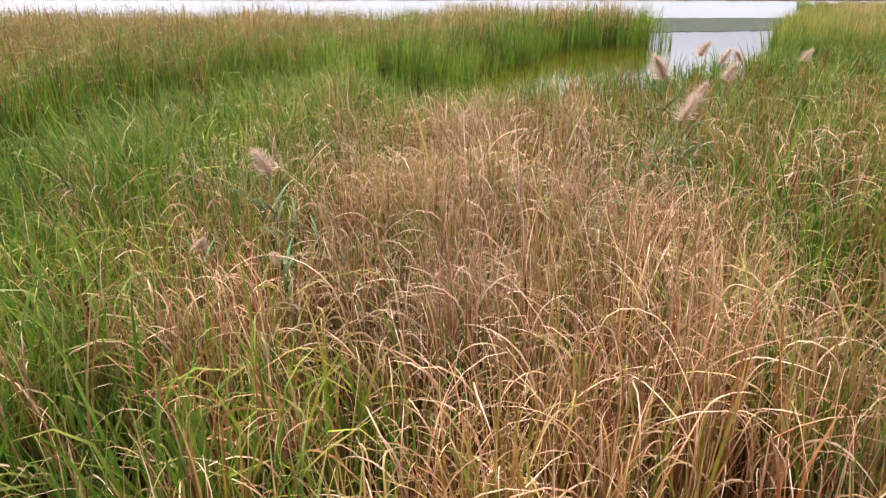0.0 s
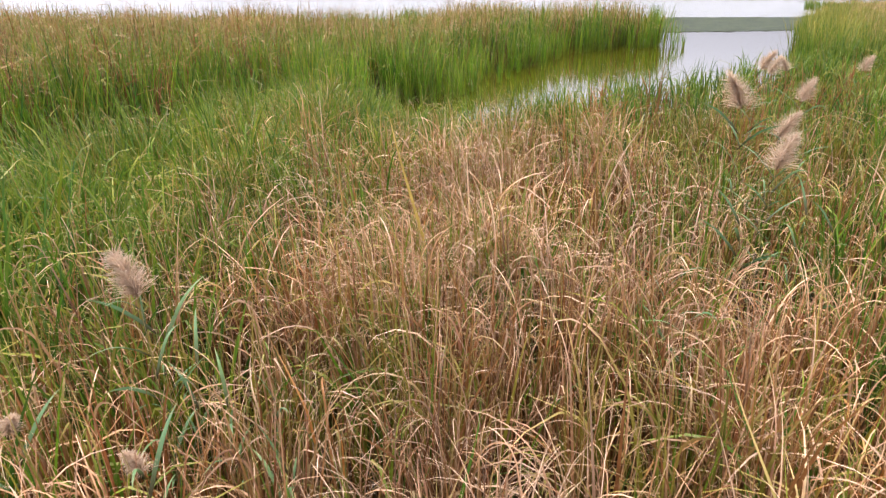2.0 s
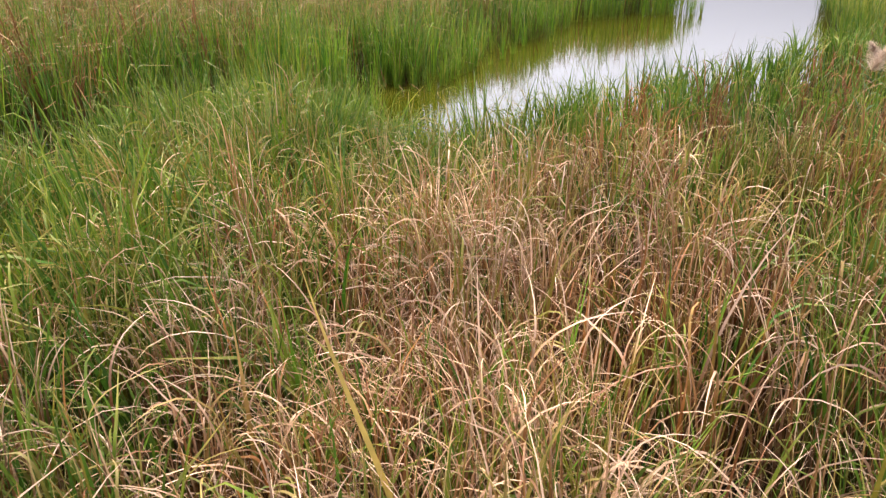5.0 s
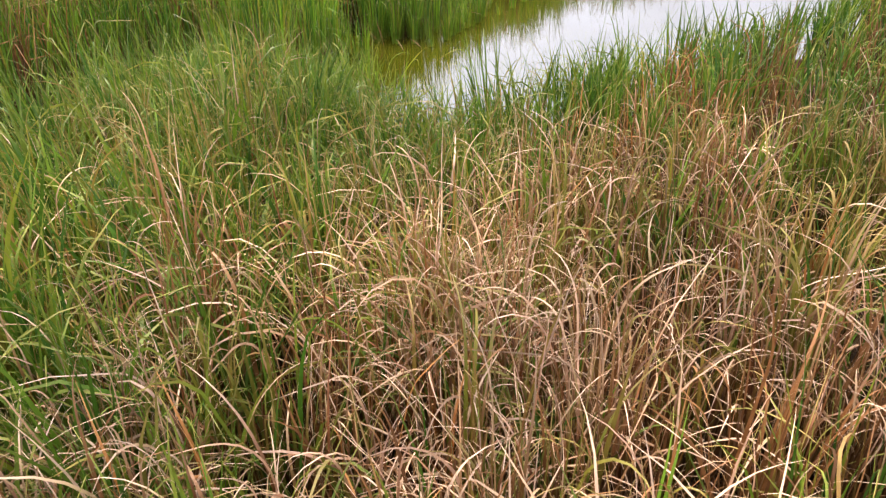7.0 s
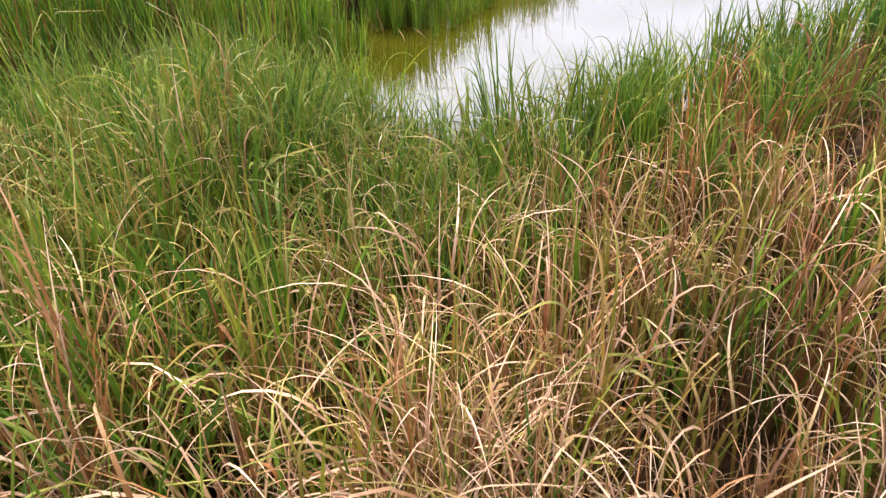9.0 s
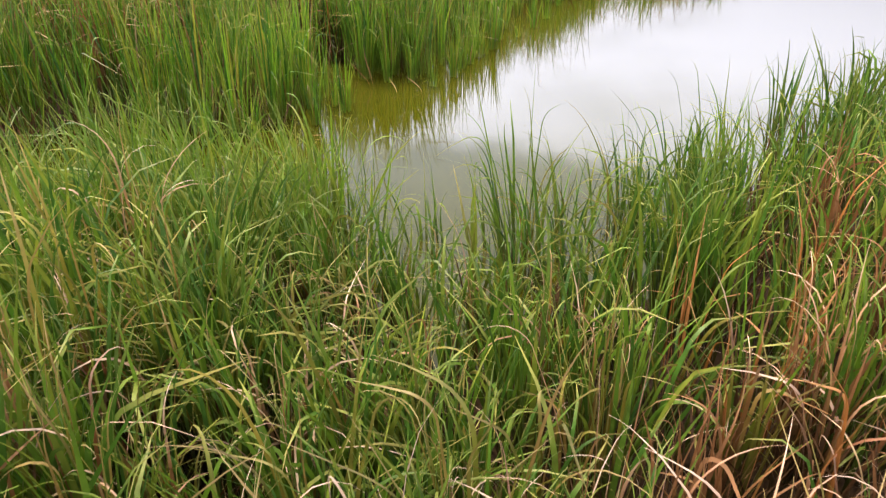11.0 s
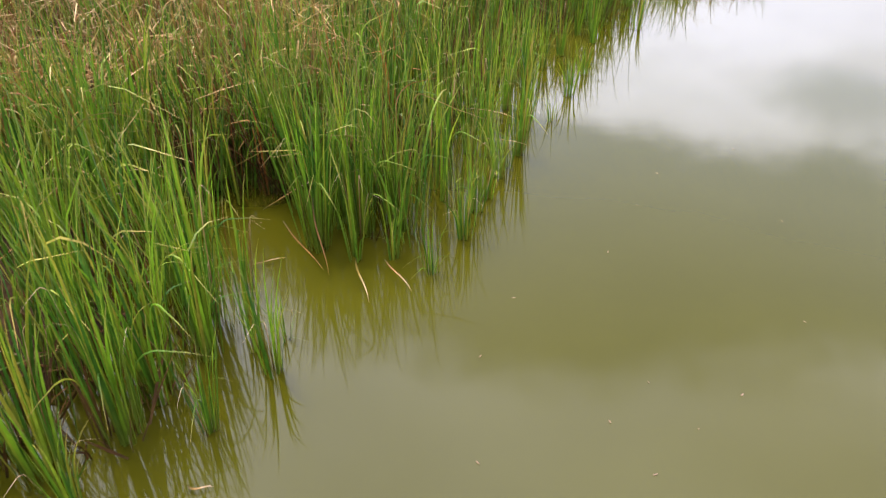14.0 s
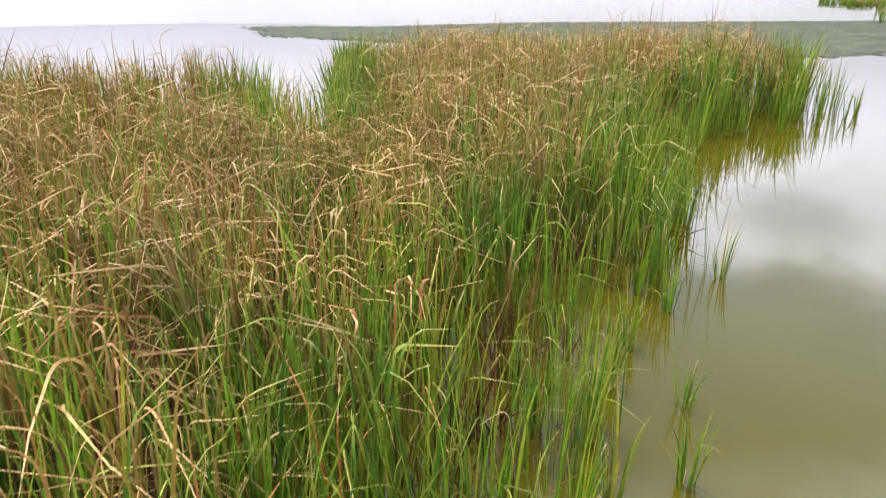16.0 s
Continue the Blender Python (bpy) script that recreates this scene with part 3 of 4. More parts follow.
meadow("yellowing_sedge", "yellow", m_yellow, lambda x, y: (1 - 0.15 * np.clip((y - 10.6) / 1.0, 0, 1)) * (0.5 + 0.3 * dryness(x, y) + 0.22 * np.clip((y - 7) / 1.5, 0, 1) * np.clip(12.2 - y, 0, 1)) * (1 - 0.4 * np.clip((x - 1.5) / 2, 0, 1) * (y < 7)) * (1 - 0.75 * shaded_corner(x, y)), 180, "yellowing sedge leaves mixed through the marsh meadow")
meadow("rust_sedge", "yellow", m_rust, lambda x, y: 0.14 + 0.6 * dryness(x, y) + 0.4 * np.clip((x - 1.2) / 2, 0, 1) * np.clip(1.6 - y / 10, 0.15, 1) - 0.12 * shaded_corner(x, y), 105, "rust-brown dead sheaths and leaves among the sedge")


def matted(x, y):
    """1 where the reed bed has collapsed into a mat, west of the inlet's corner."""
    return 0.8 * np.exp(-((x + 3.9) ** 2 / 1.3 + (y - 22.0) ** 2 / 1.3))


def reed(x, y, a, r, own, dry, wide=1.0):
    n = len(x)
    z = ground_height(x, y) - 0.03
    d = inside(REEDS, x, y)
    top = 1.78 + 0.16 * swell(x, y, 3.5, 4) + 0.10 * swell(x, y, 1.0, 6)
    top = top + 0.36 * np.clip((y - 25) / 5, 0, 1) * np.clip((x + 1) / 3, 0, 1) * (y < 44)   # the tongue of the bed grows taller
    top = top * np.clip(0.92 + d * 0.12, 0.8, 1.0) * (0.88 + 0.22 * own)
    rnd = RNG.uniform(0, 1, n)
    ln = top * RNG.uniform(0.72, 1.18, n)
    out_edge = np.clip(1 - d / 0.8, 0, 1)
    lean = np.abs(RNG.normal(0.05, 0.085, n)) + 0.07 * r + 0.04 * out_edge
    flat = matted(x, y)
    if dry:
        broken = rnd < 0.86
        ln = ln * RNG.uniform(0.95, 1.25, n)
        at, by = RNG.uniform(0.58, 0.92, n) - 0.26 * flat, np.where(broken, RNG.uniform(1.0, 2.5, n), RNG.uniform(0.05, 0.5, n))
        soft, turn, droop, sag = RNG.uniform(0.01, 0.08, n), RNG.normal(0, 0.8, n), RNG.uniform(-0.3, 0.4, n), RNG.normal(0, 0.1, n) + 0.4 * flat
        wd = RNG.uniform(0.011, 0.030, n)
    else:
        broken = rnd < 0.22
        at, by = RNG.uniform(0.62, 0.9, n), np.where(broken, RNG.uniform(0.8, 2.2, n), RNG.uniform(0.0, 0.2, n))
        soft, turn, droop, sag = RNG.uniform(0.02, 0.12, n), RNG.normal(0, 0.4, n), RNG.uniform(0, 0.3, n), RNG.uniform(0, 0.14, n)
        wd = RNG.uniform(0.012, 0.031, n)
    dead = np.where(broken, RNG.uniform(0.7, 1, n), RNG.uniform(0, 0.3, n))
    return kinked(np.stack([x, y, z], 1), ln, np.where(rnd * 9 % 1 < 0.5, a, a * 5.3), lean, sag, at, by, soft, turn, droop, wd * wide, RNG.normal(0, 0.9, n), dead, coarse=not dry or wide > 1)


def reed_bed(name, mat, dry, dense, share, label):
    strips = []
    for x0, x1, y0, y1, k, wide in ((-16, -3.4, 5, 16.5, 0.9, 1.0), (-15, 6, 16.5, 23, 1.0, 1.0), (-20, 7, 23, 31, 0.62, 1.25), (-28, 15, 31, 48, 0.34, 1.7)):
        def keep(x, y):
            d = inside(REEDS, x, y)
            return share(x, y, d) * np.clip((d + 0.3) / np.where((y > 20.3) & (x > -1.5), 1.5, 0.5), 0, 1) ** 1.5 * seen_wedge(x, y, 0.5) * (0.76 + 0.5 * swell(x, y, 0.9, 11)) * (1 - 0.4 * (x < -1.7) * (x > -4.2) * (y > 16.5) * (y < 19.6))
        x, y, a, r, own = scatter(x0, x1, y0, y1, dense * k, 0.17, keep, 14)
        strips.append(reed(x, y, a, r, own, dry, wide))
    return stuff(name, strips, mat, label, "reeds")


inner = lambda x, y, d: np.clip((d - 0.45) / 1.5 + 0.35 * swell(x, y, 1.6, 14) + 0.15 * np.clip((-2.2 - x) / 1.5, 0, 1), 0, 1)
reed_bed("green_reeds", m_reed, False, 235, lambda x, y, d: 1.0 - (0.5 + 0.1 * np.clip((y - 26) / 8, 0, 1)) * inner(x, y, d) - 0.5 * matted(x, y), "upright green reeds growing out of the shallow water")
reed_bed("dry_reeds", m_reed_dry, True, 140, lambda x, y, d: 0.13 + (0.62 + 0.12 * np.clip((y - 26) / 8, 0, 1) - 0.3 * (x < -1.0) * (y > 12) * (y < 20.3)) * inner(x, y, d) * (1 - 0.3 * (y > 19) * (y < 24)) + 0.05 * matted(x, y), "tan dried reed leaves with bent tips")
reed_bed("rust_reeds", m_rust, True, 42, lambda x, y, d: (0.3 + 0.3 * inner(x, y, d) + 0.4 * np.clip((-3.5 - x) / 2, 0, 1)) * (1 - 0.4 * np.clip((y - 23) / 4, 0, 1)), "rust-brown dead reed stems among the green")


def bank(name, poly, mat, box, dense, height, wide, label, dry):
    x0, x1, y0, y1 = box
    x, y, a, r, own = scatter(x0, x1, y0, y1, dense, 0.3, lambda x, y: np.clip((inside(poly, x, y) + (-1.6 if dry else 0.2)) / (2.0 if dry else 0.5), 0, 1) * (0.7 + 0.5 * swell(x, y, 2.5, 8)))
    n = len(x)
    z = ground_height(x, y) - 0.03
    ln = height * RNG.uniform(0.7, 1.2, n) * (1 + 0.15 * swell(x, y, 4, 3))
    return stuff(name, [ribbons(np.stack([x, y, z], 1), ln, a, np.abs(RNG.normal(0.1, 0.08, n)), RNG.uniform(0.1, 1.6 if dry else 0.5, n), 3.0, RNG.uniform(0.01, 0.02, n) * wide, RNG.normal(0, 1, n), 3, RNG.uniform(0, 1, n))], mat, label, "reeds")


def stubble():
    """Short dead stems and sheaths round the feet of the reeds, thickest at the water's edge; dark and dense to stand
    in for shade there.
    """
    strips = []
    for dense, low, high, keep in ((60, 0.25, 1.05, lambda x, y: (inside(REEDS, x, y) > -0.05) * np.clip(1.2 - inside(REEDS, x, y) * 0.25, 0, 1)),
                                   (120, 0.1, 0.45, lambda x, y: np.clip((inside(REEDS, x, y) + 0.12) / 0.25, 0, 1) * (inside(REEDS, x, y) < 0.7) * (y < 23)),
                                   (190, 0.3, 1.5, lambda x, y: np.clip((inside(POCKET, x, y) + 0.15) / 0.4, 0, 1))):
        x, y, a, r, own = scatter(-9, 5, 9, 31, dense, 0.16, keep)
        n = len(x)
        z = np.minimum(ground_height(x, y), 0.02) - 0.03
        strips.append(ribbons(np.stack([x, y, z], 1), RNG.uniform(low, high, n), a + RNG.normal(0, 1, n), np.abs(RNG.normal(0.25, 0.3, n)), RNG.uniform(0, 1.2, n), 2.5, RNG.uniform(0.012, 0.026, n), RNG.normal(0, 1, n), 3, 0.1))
    return stuff("shade_stubble", strips, m_stubble_shade, "brown dead stems round the feet of reeds, darkened as shade", "stubble")


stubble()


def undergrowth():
    """Short brown dead leaves under the sedge; their dark colour also paints the shade between stems."""
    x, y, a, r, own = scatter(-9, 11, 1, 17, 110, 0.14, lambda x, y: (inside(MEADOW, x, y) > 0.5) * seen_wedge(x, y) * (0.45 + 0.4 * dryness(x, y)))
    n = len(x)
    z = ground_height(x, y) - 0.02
    return stuff("dead_undergrowth_shade", [ribbons(np.stack([x, y, z], 1), RNG.uniform(0.3, 0.95, n), a + RNG.normal(0, 1, n), np.abs(RNG.normal(0.2, 0.25, n)), RNG.uniform(0, 1.5, n), 2.5, RNG.uniform(0.012, 0.026, n), RNG.normal(0, 1, n), 3, RNG.uniform(0, 0.6, n))],
                 m_stubble_shade, "brown dead leaves and stems under the sedge, darkened as shade", "undergrowth")


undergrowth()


def outskirts(name, mat, dense, dry, label):
    """The marsh goes on beside and behind the flight, more coarsely."""
    def keep(x, y):
        land = np.maximum(inside(MEADOW, x, y), inside(REEDS, x, y))
        wet = np.where(inside(REEDS, x, y) > 0, 0.3, dryness(x, y))
        return (land > 0.2) * np.maximum(1 - seen_wedge(x, y, 0.7), y < 0.6) * ((0.25 + 0.6 * wet) if dry else (0.85 - 0.45 * wet))
    x, y, a, r, own = scatter(-24, 20, -7, 26, dense, 0.22, keep)
    n = len(x)
    ln = np.where(inside(REEDS, x, y) > 0, 1.7, 1.2) * RNG.uniform(0.7, 1.15, n)
    z = ground_height(x, y) - 0.02
    return stuff(name, [ribbons(np.stack([x, y, z], 1), ln, a, np.abs(RNG.normal(0.1, 0.08, n)), RNG.uniform(0.1, 2.2 if dry else 0.6, n), 3.0, RNG.uniform(0.035, 0.075, n) * (1 if dry else 1.6), RNG.normal(0, 1, n), 3 if dry else 2, RNG.uniform(0, 1, n))], mat, label, "sedge")


outskirts("outer_green_sedge", m_sedge, 48, False, "green sedge of the wider marsh around the meadow")
outskirts("outer_dry_sedge", m_straw, 70, True, "dry straw-coloured sedge of the wider marsh")
# these reeds take the darker sedge colours to paint in the bank's shade
bank("green_bank_reeds", MEADOW, m_sedge, (9.5, 34, 23, 56), 42, 1.65, 1.9, "tall green reeds along the far side of the inlet, darkened as shade", False)
bank("dry_bank_reeds", MEADOW, m_reed_dry, (12, 40, 26, 60), 30, 1.55, 1.8, "tan dry reeds along the far side of the inlet", True)
bank("distant_green_reeds", MEADOW, m_reed, (24, 74, 56, 124), 5.0, 1.4, 6.0, "low green marsh plants on the distant spit", False)
bank("distant_dry_reeds", MEADOW, m_reed_dry, (26, 90, 56, 124), 4.5, 1.4, 6.0, "tan dry marsh plants on the distant spit", True)


def floating_mat():
    """Low leaves of water plants lying on and just above the water."""
    x, y, a, r, own = scatter(-13, 44, 50, 84, 70.0, 1.6, lambda x, y: np.clip((inside(FLOATING, x, y) + 1.2) / 2.4, 0, 1) * (0.85 + 0.35 * swell(x, y, 5, 13)), 40)
    n = len(x)
    return stuff("floating_weed", [ribbons(np.stack([x, y, RNG.uniform(0, 0.03, n)], 1), RNG.uniform(0.5, 1.0, n), a * 3.7, RNG.uniform(1.53, 1.58, n), 0.02, 1.5, RNG.uniform(0.35, 0.6, n), RNG.normal(0, 0.02, n), 1, 0.2)],
                 m_weed, "dull grey-green water weed lying on the open water", "water weed")


floating_mat()


def far_woods():
    """A belt of trees along the far shore, kept as many small leaf clumps."""
    n = 380
    tx = RNG.uniform(-230, 260, n)
    ty = 300 + 10 * swell(tx, tx * 0 + 290, 130, 9) - np.clip(tx - 60, 0, 200) * 0.25 + RNG.uniform(0, 26, n)
    th = RNG.uniform(4.5, 7.0, n) * (1 + 0.12 * swell(tx, ty, 60, 2)) * (1 + np.clip(tx, 0, 100) * 0.002)
    k = 40
    tid = np.repeat(np.arange(n), k)
    u = RNG.uniform(0.08, 1, n * k)
    rad = th[tid] * 0.33 * np.sqrt(np.clip(1.1 - u, 0.05, 1)) * RNG.uniform(0.3, 1, n * k)
    a = RNG.uniform(0, 6.283, n * k)
    base = np.stack([tx[tid] + rad * np.sin(a), ty[tid] + rad * np.cos(a), ground_height(tx, ty)[tid] + u * th[tid]], 1)
    return stuff("far_woods", [ribbons(base, RNG.uniform(0.6, 1.6, n * k), a, RNG.uniform(0.2, 1.6, n * k), 0.8, 1.0, RNG.uniform(0.7, 1.5, n * k), RNG.normal(0, 1, n * k), 2, 0.2)],
                 m_reed, "dark belt of trees along the far lake shore", "trees")


far_woods()


def wading(name, x, y, a, own, mat, label, tall, wilted):
    """Loose leaves that stand in the shallows and lean over to the west."""
    n = len(x)
    z = np.minimum(ground_height(x, y), 0) - 0.03
    broken = RNG.uniform(0, 1, n) < 0.35
    by = np.where(broken, RNG.uniform(0.6, 1.9, n), RNG.uniform(0.0, 0.4, n))
    az = np.where(RNG.uniform(0, 1, n) < 0.5, RNG.normal(-1.3, 0.7, n), a)
    return stuff(name, [kinked(np.stack([x, y, z], 1), RNG.uniform(0.75, 1.2, n) * (0.72 + 0.52 * own) * tall, az, np.abs(RNG.normal(0.12, 0.11, n)), RNG.uniform(0, 0.4, n), RNG.uniform(0.66, 0.93, n), by, RNG.uniform(0.04, 0.15, n),
                 RNG.normal(0, 0.5, n), RNG.uniform(0, 0.5, n), RNG.uniform(0.011, 0.030, n) * (0.75 if wilted > 0.7 else 1.0), RNG.normal(0, 0.6, n), RNG.uniform(0, wilted, n))], mat, label, "sedge")


def emergent():
    def keep(x, y):
        open_water = np.clip((-0.15 - x) / 0.5, 0.38 + 0.3 * (y < 14.0), 1)
        return np.clip((inside(EMERGENT, x, y) + 0.15) / 0.5, 0, 1) * np.clip(1.1 - (y - 13.2 - 0.55 * np.clip(-0.9 - x, 0, 2.5)) * 0.42, 0.26, 1) * open_water
    x, y, a, r, own = scatter(-4.6, 1.2, 11.8, 17.0, 185, 0.16, keep)
    wading("emergent_sedge", x, y, a, own, m_wading, "loose green sedge standing in open shallow water", 1.22, 0.6)


emergent()


def shore_sedge():
    """Scattered leaves in the shallows along the meadow's edge."""
    shore = [(0.4, 13.2), (1.0, 13.7), (2.4, 15.1), (3.6, 16.3), (3.1, 16.3), (1.95, 15.35), (1.1, 14.75), (0.5, 14.1)]
    x, y, a, r, own = scatter(0, 3.8, 12.8, 17.2, 92, 0.12, lambda x, y: np.clip((inside(shore, x, y) + 0.1) / 0.3, 0, 1) * 0.75, 5)
    wading("shore_sedge", x, y, a, own, m_reed, "scattered green sedge leaves standing in the shallows", 1.08, 0.8)


shore_sedge()

def sparse_reeds():
    """Single thin reeds that stand apart in the water outside the reed bed."""
    def keep(x, y):
        d = inside(REEDS, x, y)
        return (d < 0.15) * np.clip(1 + d / 0.85, 0, 1) * (y > 19.6) * np.clip((x + 0.6) / 0.4, 0, 1)
    x, y, a, r, own = scatter(-0.6, 5.0, 19.4, 32, 40, 0.07, keep, 4)
    n = len(x)
    return stuff("sparse_reeds", [kinked(np.stack([x, y, x * 0 - 0.1], 1), RNG.uniform(0.9, 1.65, n), a, np.abs(RNG.normal(0.03, 0.06, n)), RNG.uniform(0, 0.15, n), RNG.uniform(0.65, 0.9, n),
                 np.where(RNG.uniform(0, 1, n) < 0.2, RNG.uniform(0.8, 2.0, n), 0.1), 0.06, 0.3, 0.2, RNG.uniform(0.009, 0.019, n), RNG.normal(0, 0.8, n), RNG.uniform(0, 0.6, n))], m_reed, "thin green reeds standing apart in open water", "reeds")


sparse_reeds()

# ---- single plants ----


def part(name, mesh, mat, parent, label=""):
    if mat is not None and not mesh.materials:
        mesh.materials.append(mat)
    ob = new(name, mesh)
    ob.parent = parent
    return tagged(ob, label)


def blade_mesh(name, length, lean, sag, at, by, soft, width, mat, turn=0.0, droop=0.2, dead=0.6):
    me = bpy.data.meshes.new(name)
    fill(me, *kinked(np.zeros((1, 3)), np.array([length]), 0.0, lean, sag, at, by, soft, turn, droop, width, pick.gauss(0, 0.6), dead, 0.35))
    me.materials.append(mat)
    return me


pick = random.Random(11)
REED_BLADES = [blade_mesh("reed_blade", 1.0, pick.uniform(0.0, 0.05), pick.uniform(0, 0.15), pick.uniform(0.6, 0.85), pick.choice([0.05, 0.1, 0.15, 0.3, 1.5]), 0.1, pick.uniform(0.013, 0.027), m_reed_one, dead=pick.random()) for _ in range(18)]
REED_BLADES += [blade_mesh("dry_reed_blade", 0.95, pick.uniform(0.02, 0.08), 0.05, pick.uniform(0.6, 0.88), pick.uniform(1.2, 2.3), pick.uniform(0.02, 0.06), pick.uniform(0.010, 0.017), m_straw_one, pick.gauss(0, 0.7), dead=1.0) for _ in range(1)]
SEDGE_BLADES = [blade_mesh("sedge_blade", 1.0, pick.uniform(0.0, 0.08), pick.uniform(0.1, 0.4), pick.uniform(0.5, 0.85), pick.uniform(0.3, 2.0), pick.uniform(0.08, 0.2), pick.uniform(0.014, 0.028), m_sedge_one, pick.gauss(0, 0.4), 0.4, dead=pick.random()) for _ in range(14)]
STRAW_BLADES = [blade_mesh("straw_blade", 1.1, pick.uniform(0.0, 0.08), pick.gauss(0.05, 0.1), pick.uniform(0.66, 0.93), pick.uniform(0.9, 2.6), pick.uniform(0.03, 0.14), pick.uniform(0.008, 0.017), m_straw_one, pick.gauss(0, 0.7), dead=pick.random()) for _ in range(14)]
RUST_BLADES = [blade_mesh("rust_blade", 1.0, pick.uniform(0.0, 0.06), pick.gauss(0.03, 0.08), pick.uniform(0.7, 0.93), pick.choice([0.1, 0.2, 0.5, 1.6]), 0.04, pick.uniform(0.012, 0.023), m_rust_one, pick.gauss(0, 0.5), dead=pick.random()) for _ in range(8)]


def tuft(name, blades, count, height, spread, lean, label, category, group):
    """A plant of many leaves that fan out of one base."""
    root = tagged(new(name), label, category, group)
    for _ in range(count):
        ob = part("leaf", pick.choice(blades), None, root)
        a, r = pick.uniform(0, 6.283), spread * math.sqrt(pick.random())
        turn = Euler((-abs(pick.gauss(lean, lean * 0.6)), 0, -a + pick.gauss(0, 0.3))).to_matrix().to_4x4()
        ob.matrix_basis = Matrix.Translation((r * math.sin(a), r * math.cos(a), 0)) @ turn @ Matrix.Diagonal((1, 1, height * pick.uniform(0.55, 1.1), 1))
    return root


def spread_out(protos, places):
    """Each prototype stands at its first place; the others are copies, turned and sized."""
    for i, (x, y, size) in enumerate(places):
        p = protos[i % len(protos)]
        z = float(np.minimum(ground_height(np.array([x]), np.array([y])), 0.02)[0]) - 0.02
        m = Matrix.Translation((x, y, z)) @ Matrix.Rotation(pick.uniform(0, 6.283), 4, "Z") @ Matrix.Diagonal((size, size, size, 1))
        if i < len(protos):
            p.matrix_basis = m
        else:
            copy_thing(p, m @ Matrix.Diagonal((1 / p.scale[0], 1 / p.scale[1], 1 / p.scale[2], 1)))


# tufts that stand clear of the reed bed in open water
WATER_TUFTS = [(-1.3, 17.75, 1.0), (-2.2, 16.6, 0.85), (-1.6, 17.2, 0.8), (-1.5, 18.0, 0.75), (-1.3, 18.12, 0.6), (-0.2, 19.0, 0.62), (0.1, 19.6, 0.9), (0.2, 21.6, 1.0),
               (0.78, 21.5, 1.15), (0.62, 21.1, 0.9), (1.1, 23.4, 1.0), (1.2, 24.3, 1.05), (1.72, 23.6, 0.9), (0.7, 24.25, 1.0), (1.1, 24.1, 1.0), (2.4, 26.9, 1.0), (3.6, 27.3, 0.9),
               (2.6, 26.4, 0.8), (0.35, 20.4, 0.8), (-2.7, 16.45, 0.9), (-3.3, 16.5, 1.0), (-0.55, 19.25, 0.95), (-0.88, 19.22, 0.95), (0.22, 20.1, 0.8), (0.42, 21.9, 0.9), (0.95, 22.3, 0.8), (0.75, 23.0, 0.9), (1.35, 22.6, 0.7), (2.1, 24.6, 0.8), (0.45, 22.4, 1.0), (1.9, 25.6, 0.9), (3.9, 29.2, 1.1),
               (4.9, 31.9, 1.1), (12.2, 38.1, 1.1), (11.5, 37.5, 1.0), (10.4, 36.9, 1.0), (1.5, 24.9, 1.0), (0.5, 20.9, 0.9)]
water_protos = [tuft("reed_tuft", REED_BLADES, pick.randint(16, 26), pick.uniform(1.05, 1.4), 0.05, 0.065, "bright green reed tuft standing alone in the water", "reed", "reed tufts in open water") for _ in range(6)]
spread_out(water_protos, WATER_TUFTS)

# fuller clumps along the edge of the reed bed
EDGE_LINES = [[(-4.4, 17.0), (-2.7, 16.9), (-2.05, 17.05), (-1.95, 17.9), (-2.05, 18.6), (-2.6, 19.15)], [(-3.2, 20.55), (-2.6, 20.7), (-1.9, 20.8)],
              [(-1.2, 19.65), (-0.9, 19.5), (-0.55, 19.5), (-0.45, 20.0)], [(-1.2, 19.9), (-0.5, 19.85)], [(-1.3, 20.3), (-0.5, 20.4)]]
LOOSE_LINE = [(-0.1, 20.2), (0.0, 21.0), (0.3, 23.2), (1.1, 25.4), (1.5, 26.8), (2.6, 27.3), (3.2, 28.3), (4.1, 31), (5.1, 33.4), (7.1, 35.4), (9.1, 36.6), (11.2, 38.0), (12.5, 40.0)]


def along(line, step, wobble):
    out = []
    for (x0, y0), (x1, y1) in zip(line, line[1:]):
        k = max(1, round(math.hypot(x1 - x0, y1 - y0) / step))
        out += [(x0 + (x1 - x0) * (i + pick.random()) / k + pick.gauss(0, wobble), y0 + (y1 - y0) * (i + pick.random()) / k + pick.gauss(0, wobble), pick.uniform(0.85, 1.12)) for i in range(k)]
    return out


edge_protos = [tuft("reed_clump", REED_BLADES, pick.randint(30, 38), pick.uniform(1.6, 1.8), 0.12, 0.06, "tall green reed clump at the edge of the reed bed", "reed", "reed clumps at the water's edge") for _ in range(6)]
spread_out(edge_protos, [p for line in EDGE_LINES for p in along(line, 0.45, 0.1)])
thin_protos = [tuft("reed_clump", REED_BLADES, pick.randint(12, 18), pick.uniform(1.55, 1.8), 0.16, 0.05, "thin green reed clump with water showing between its leaves", "reed", "thin reed clumps at the water's edge") for _ in range(5)]
spread_out(thin_protos, along(LOOSE_LINE, 0.62, 0.25) + [(-2.1, 19.35, 0.8), (-1.8, 18.85, 0.75), (-2.4, 19.75, 0.85), (-2.0, 18.4, 0.8), (-1.65, 18.3, 0.7), (-2.55, 20.1, 0.9), (-2.9, 20.3, 0.95), (-2.2, 20.4, 0.9)])

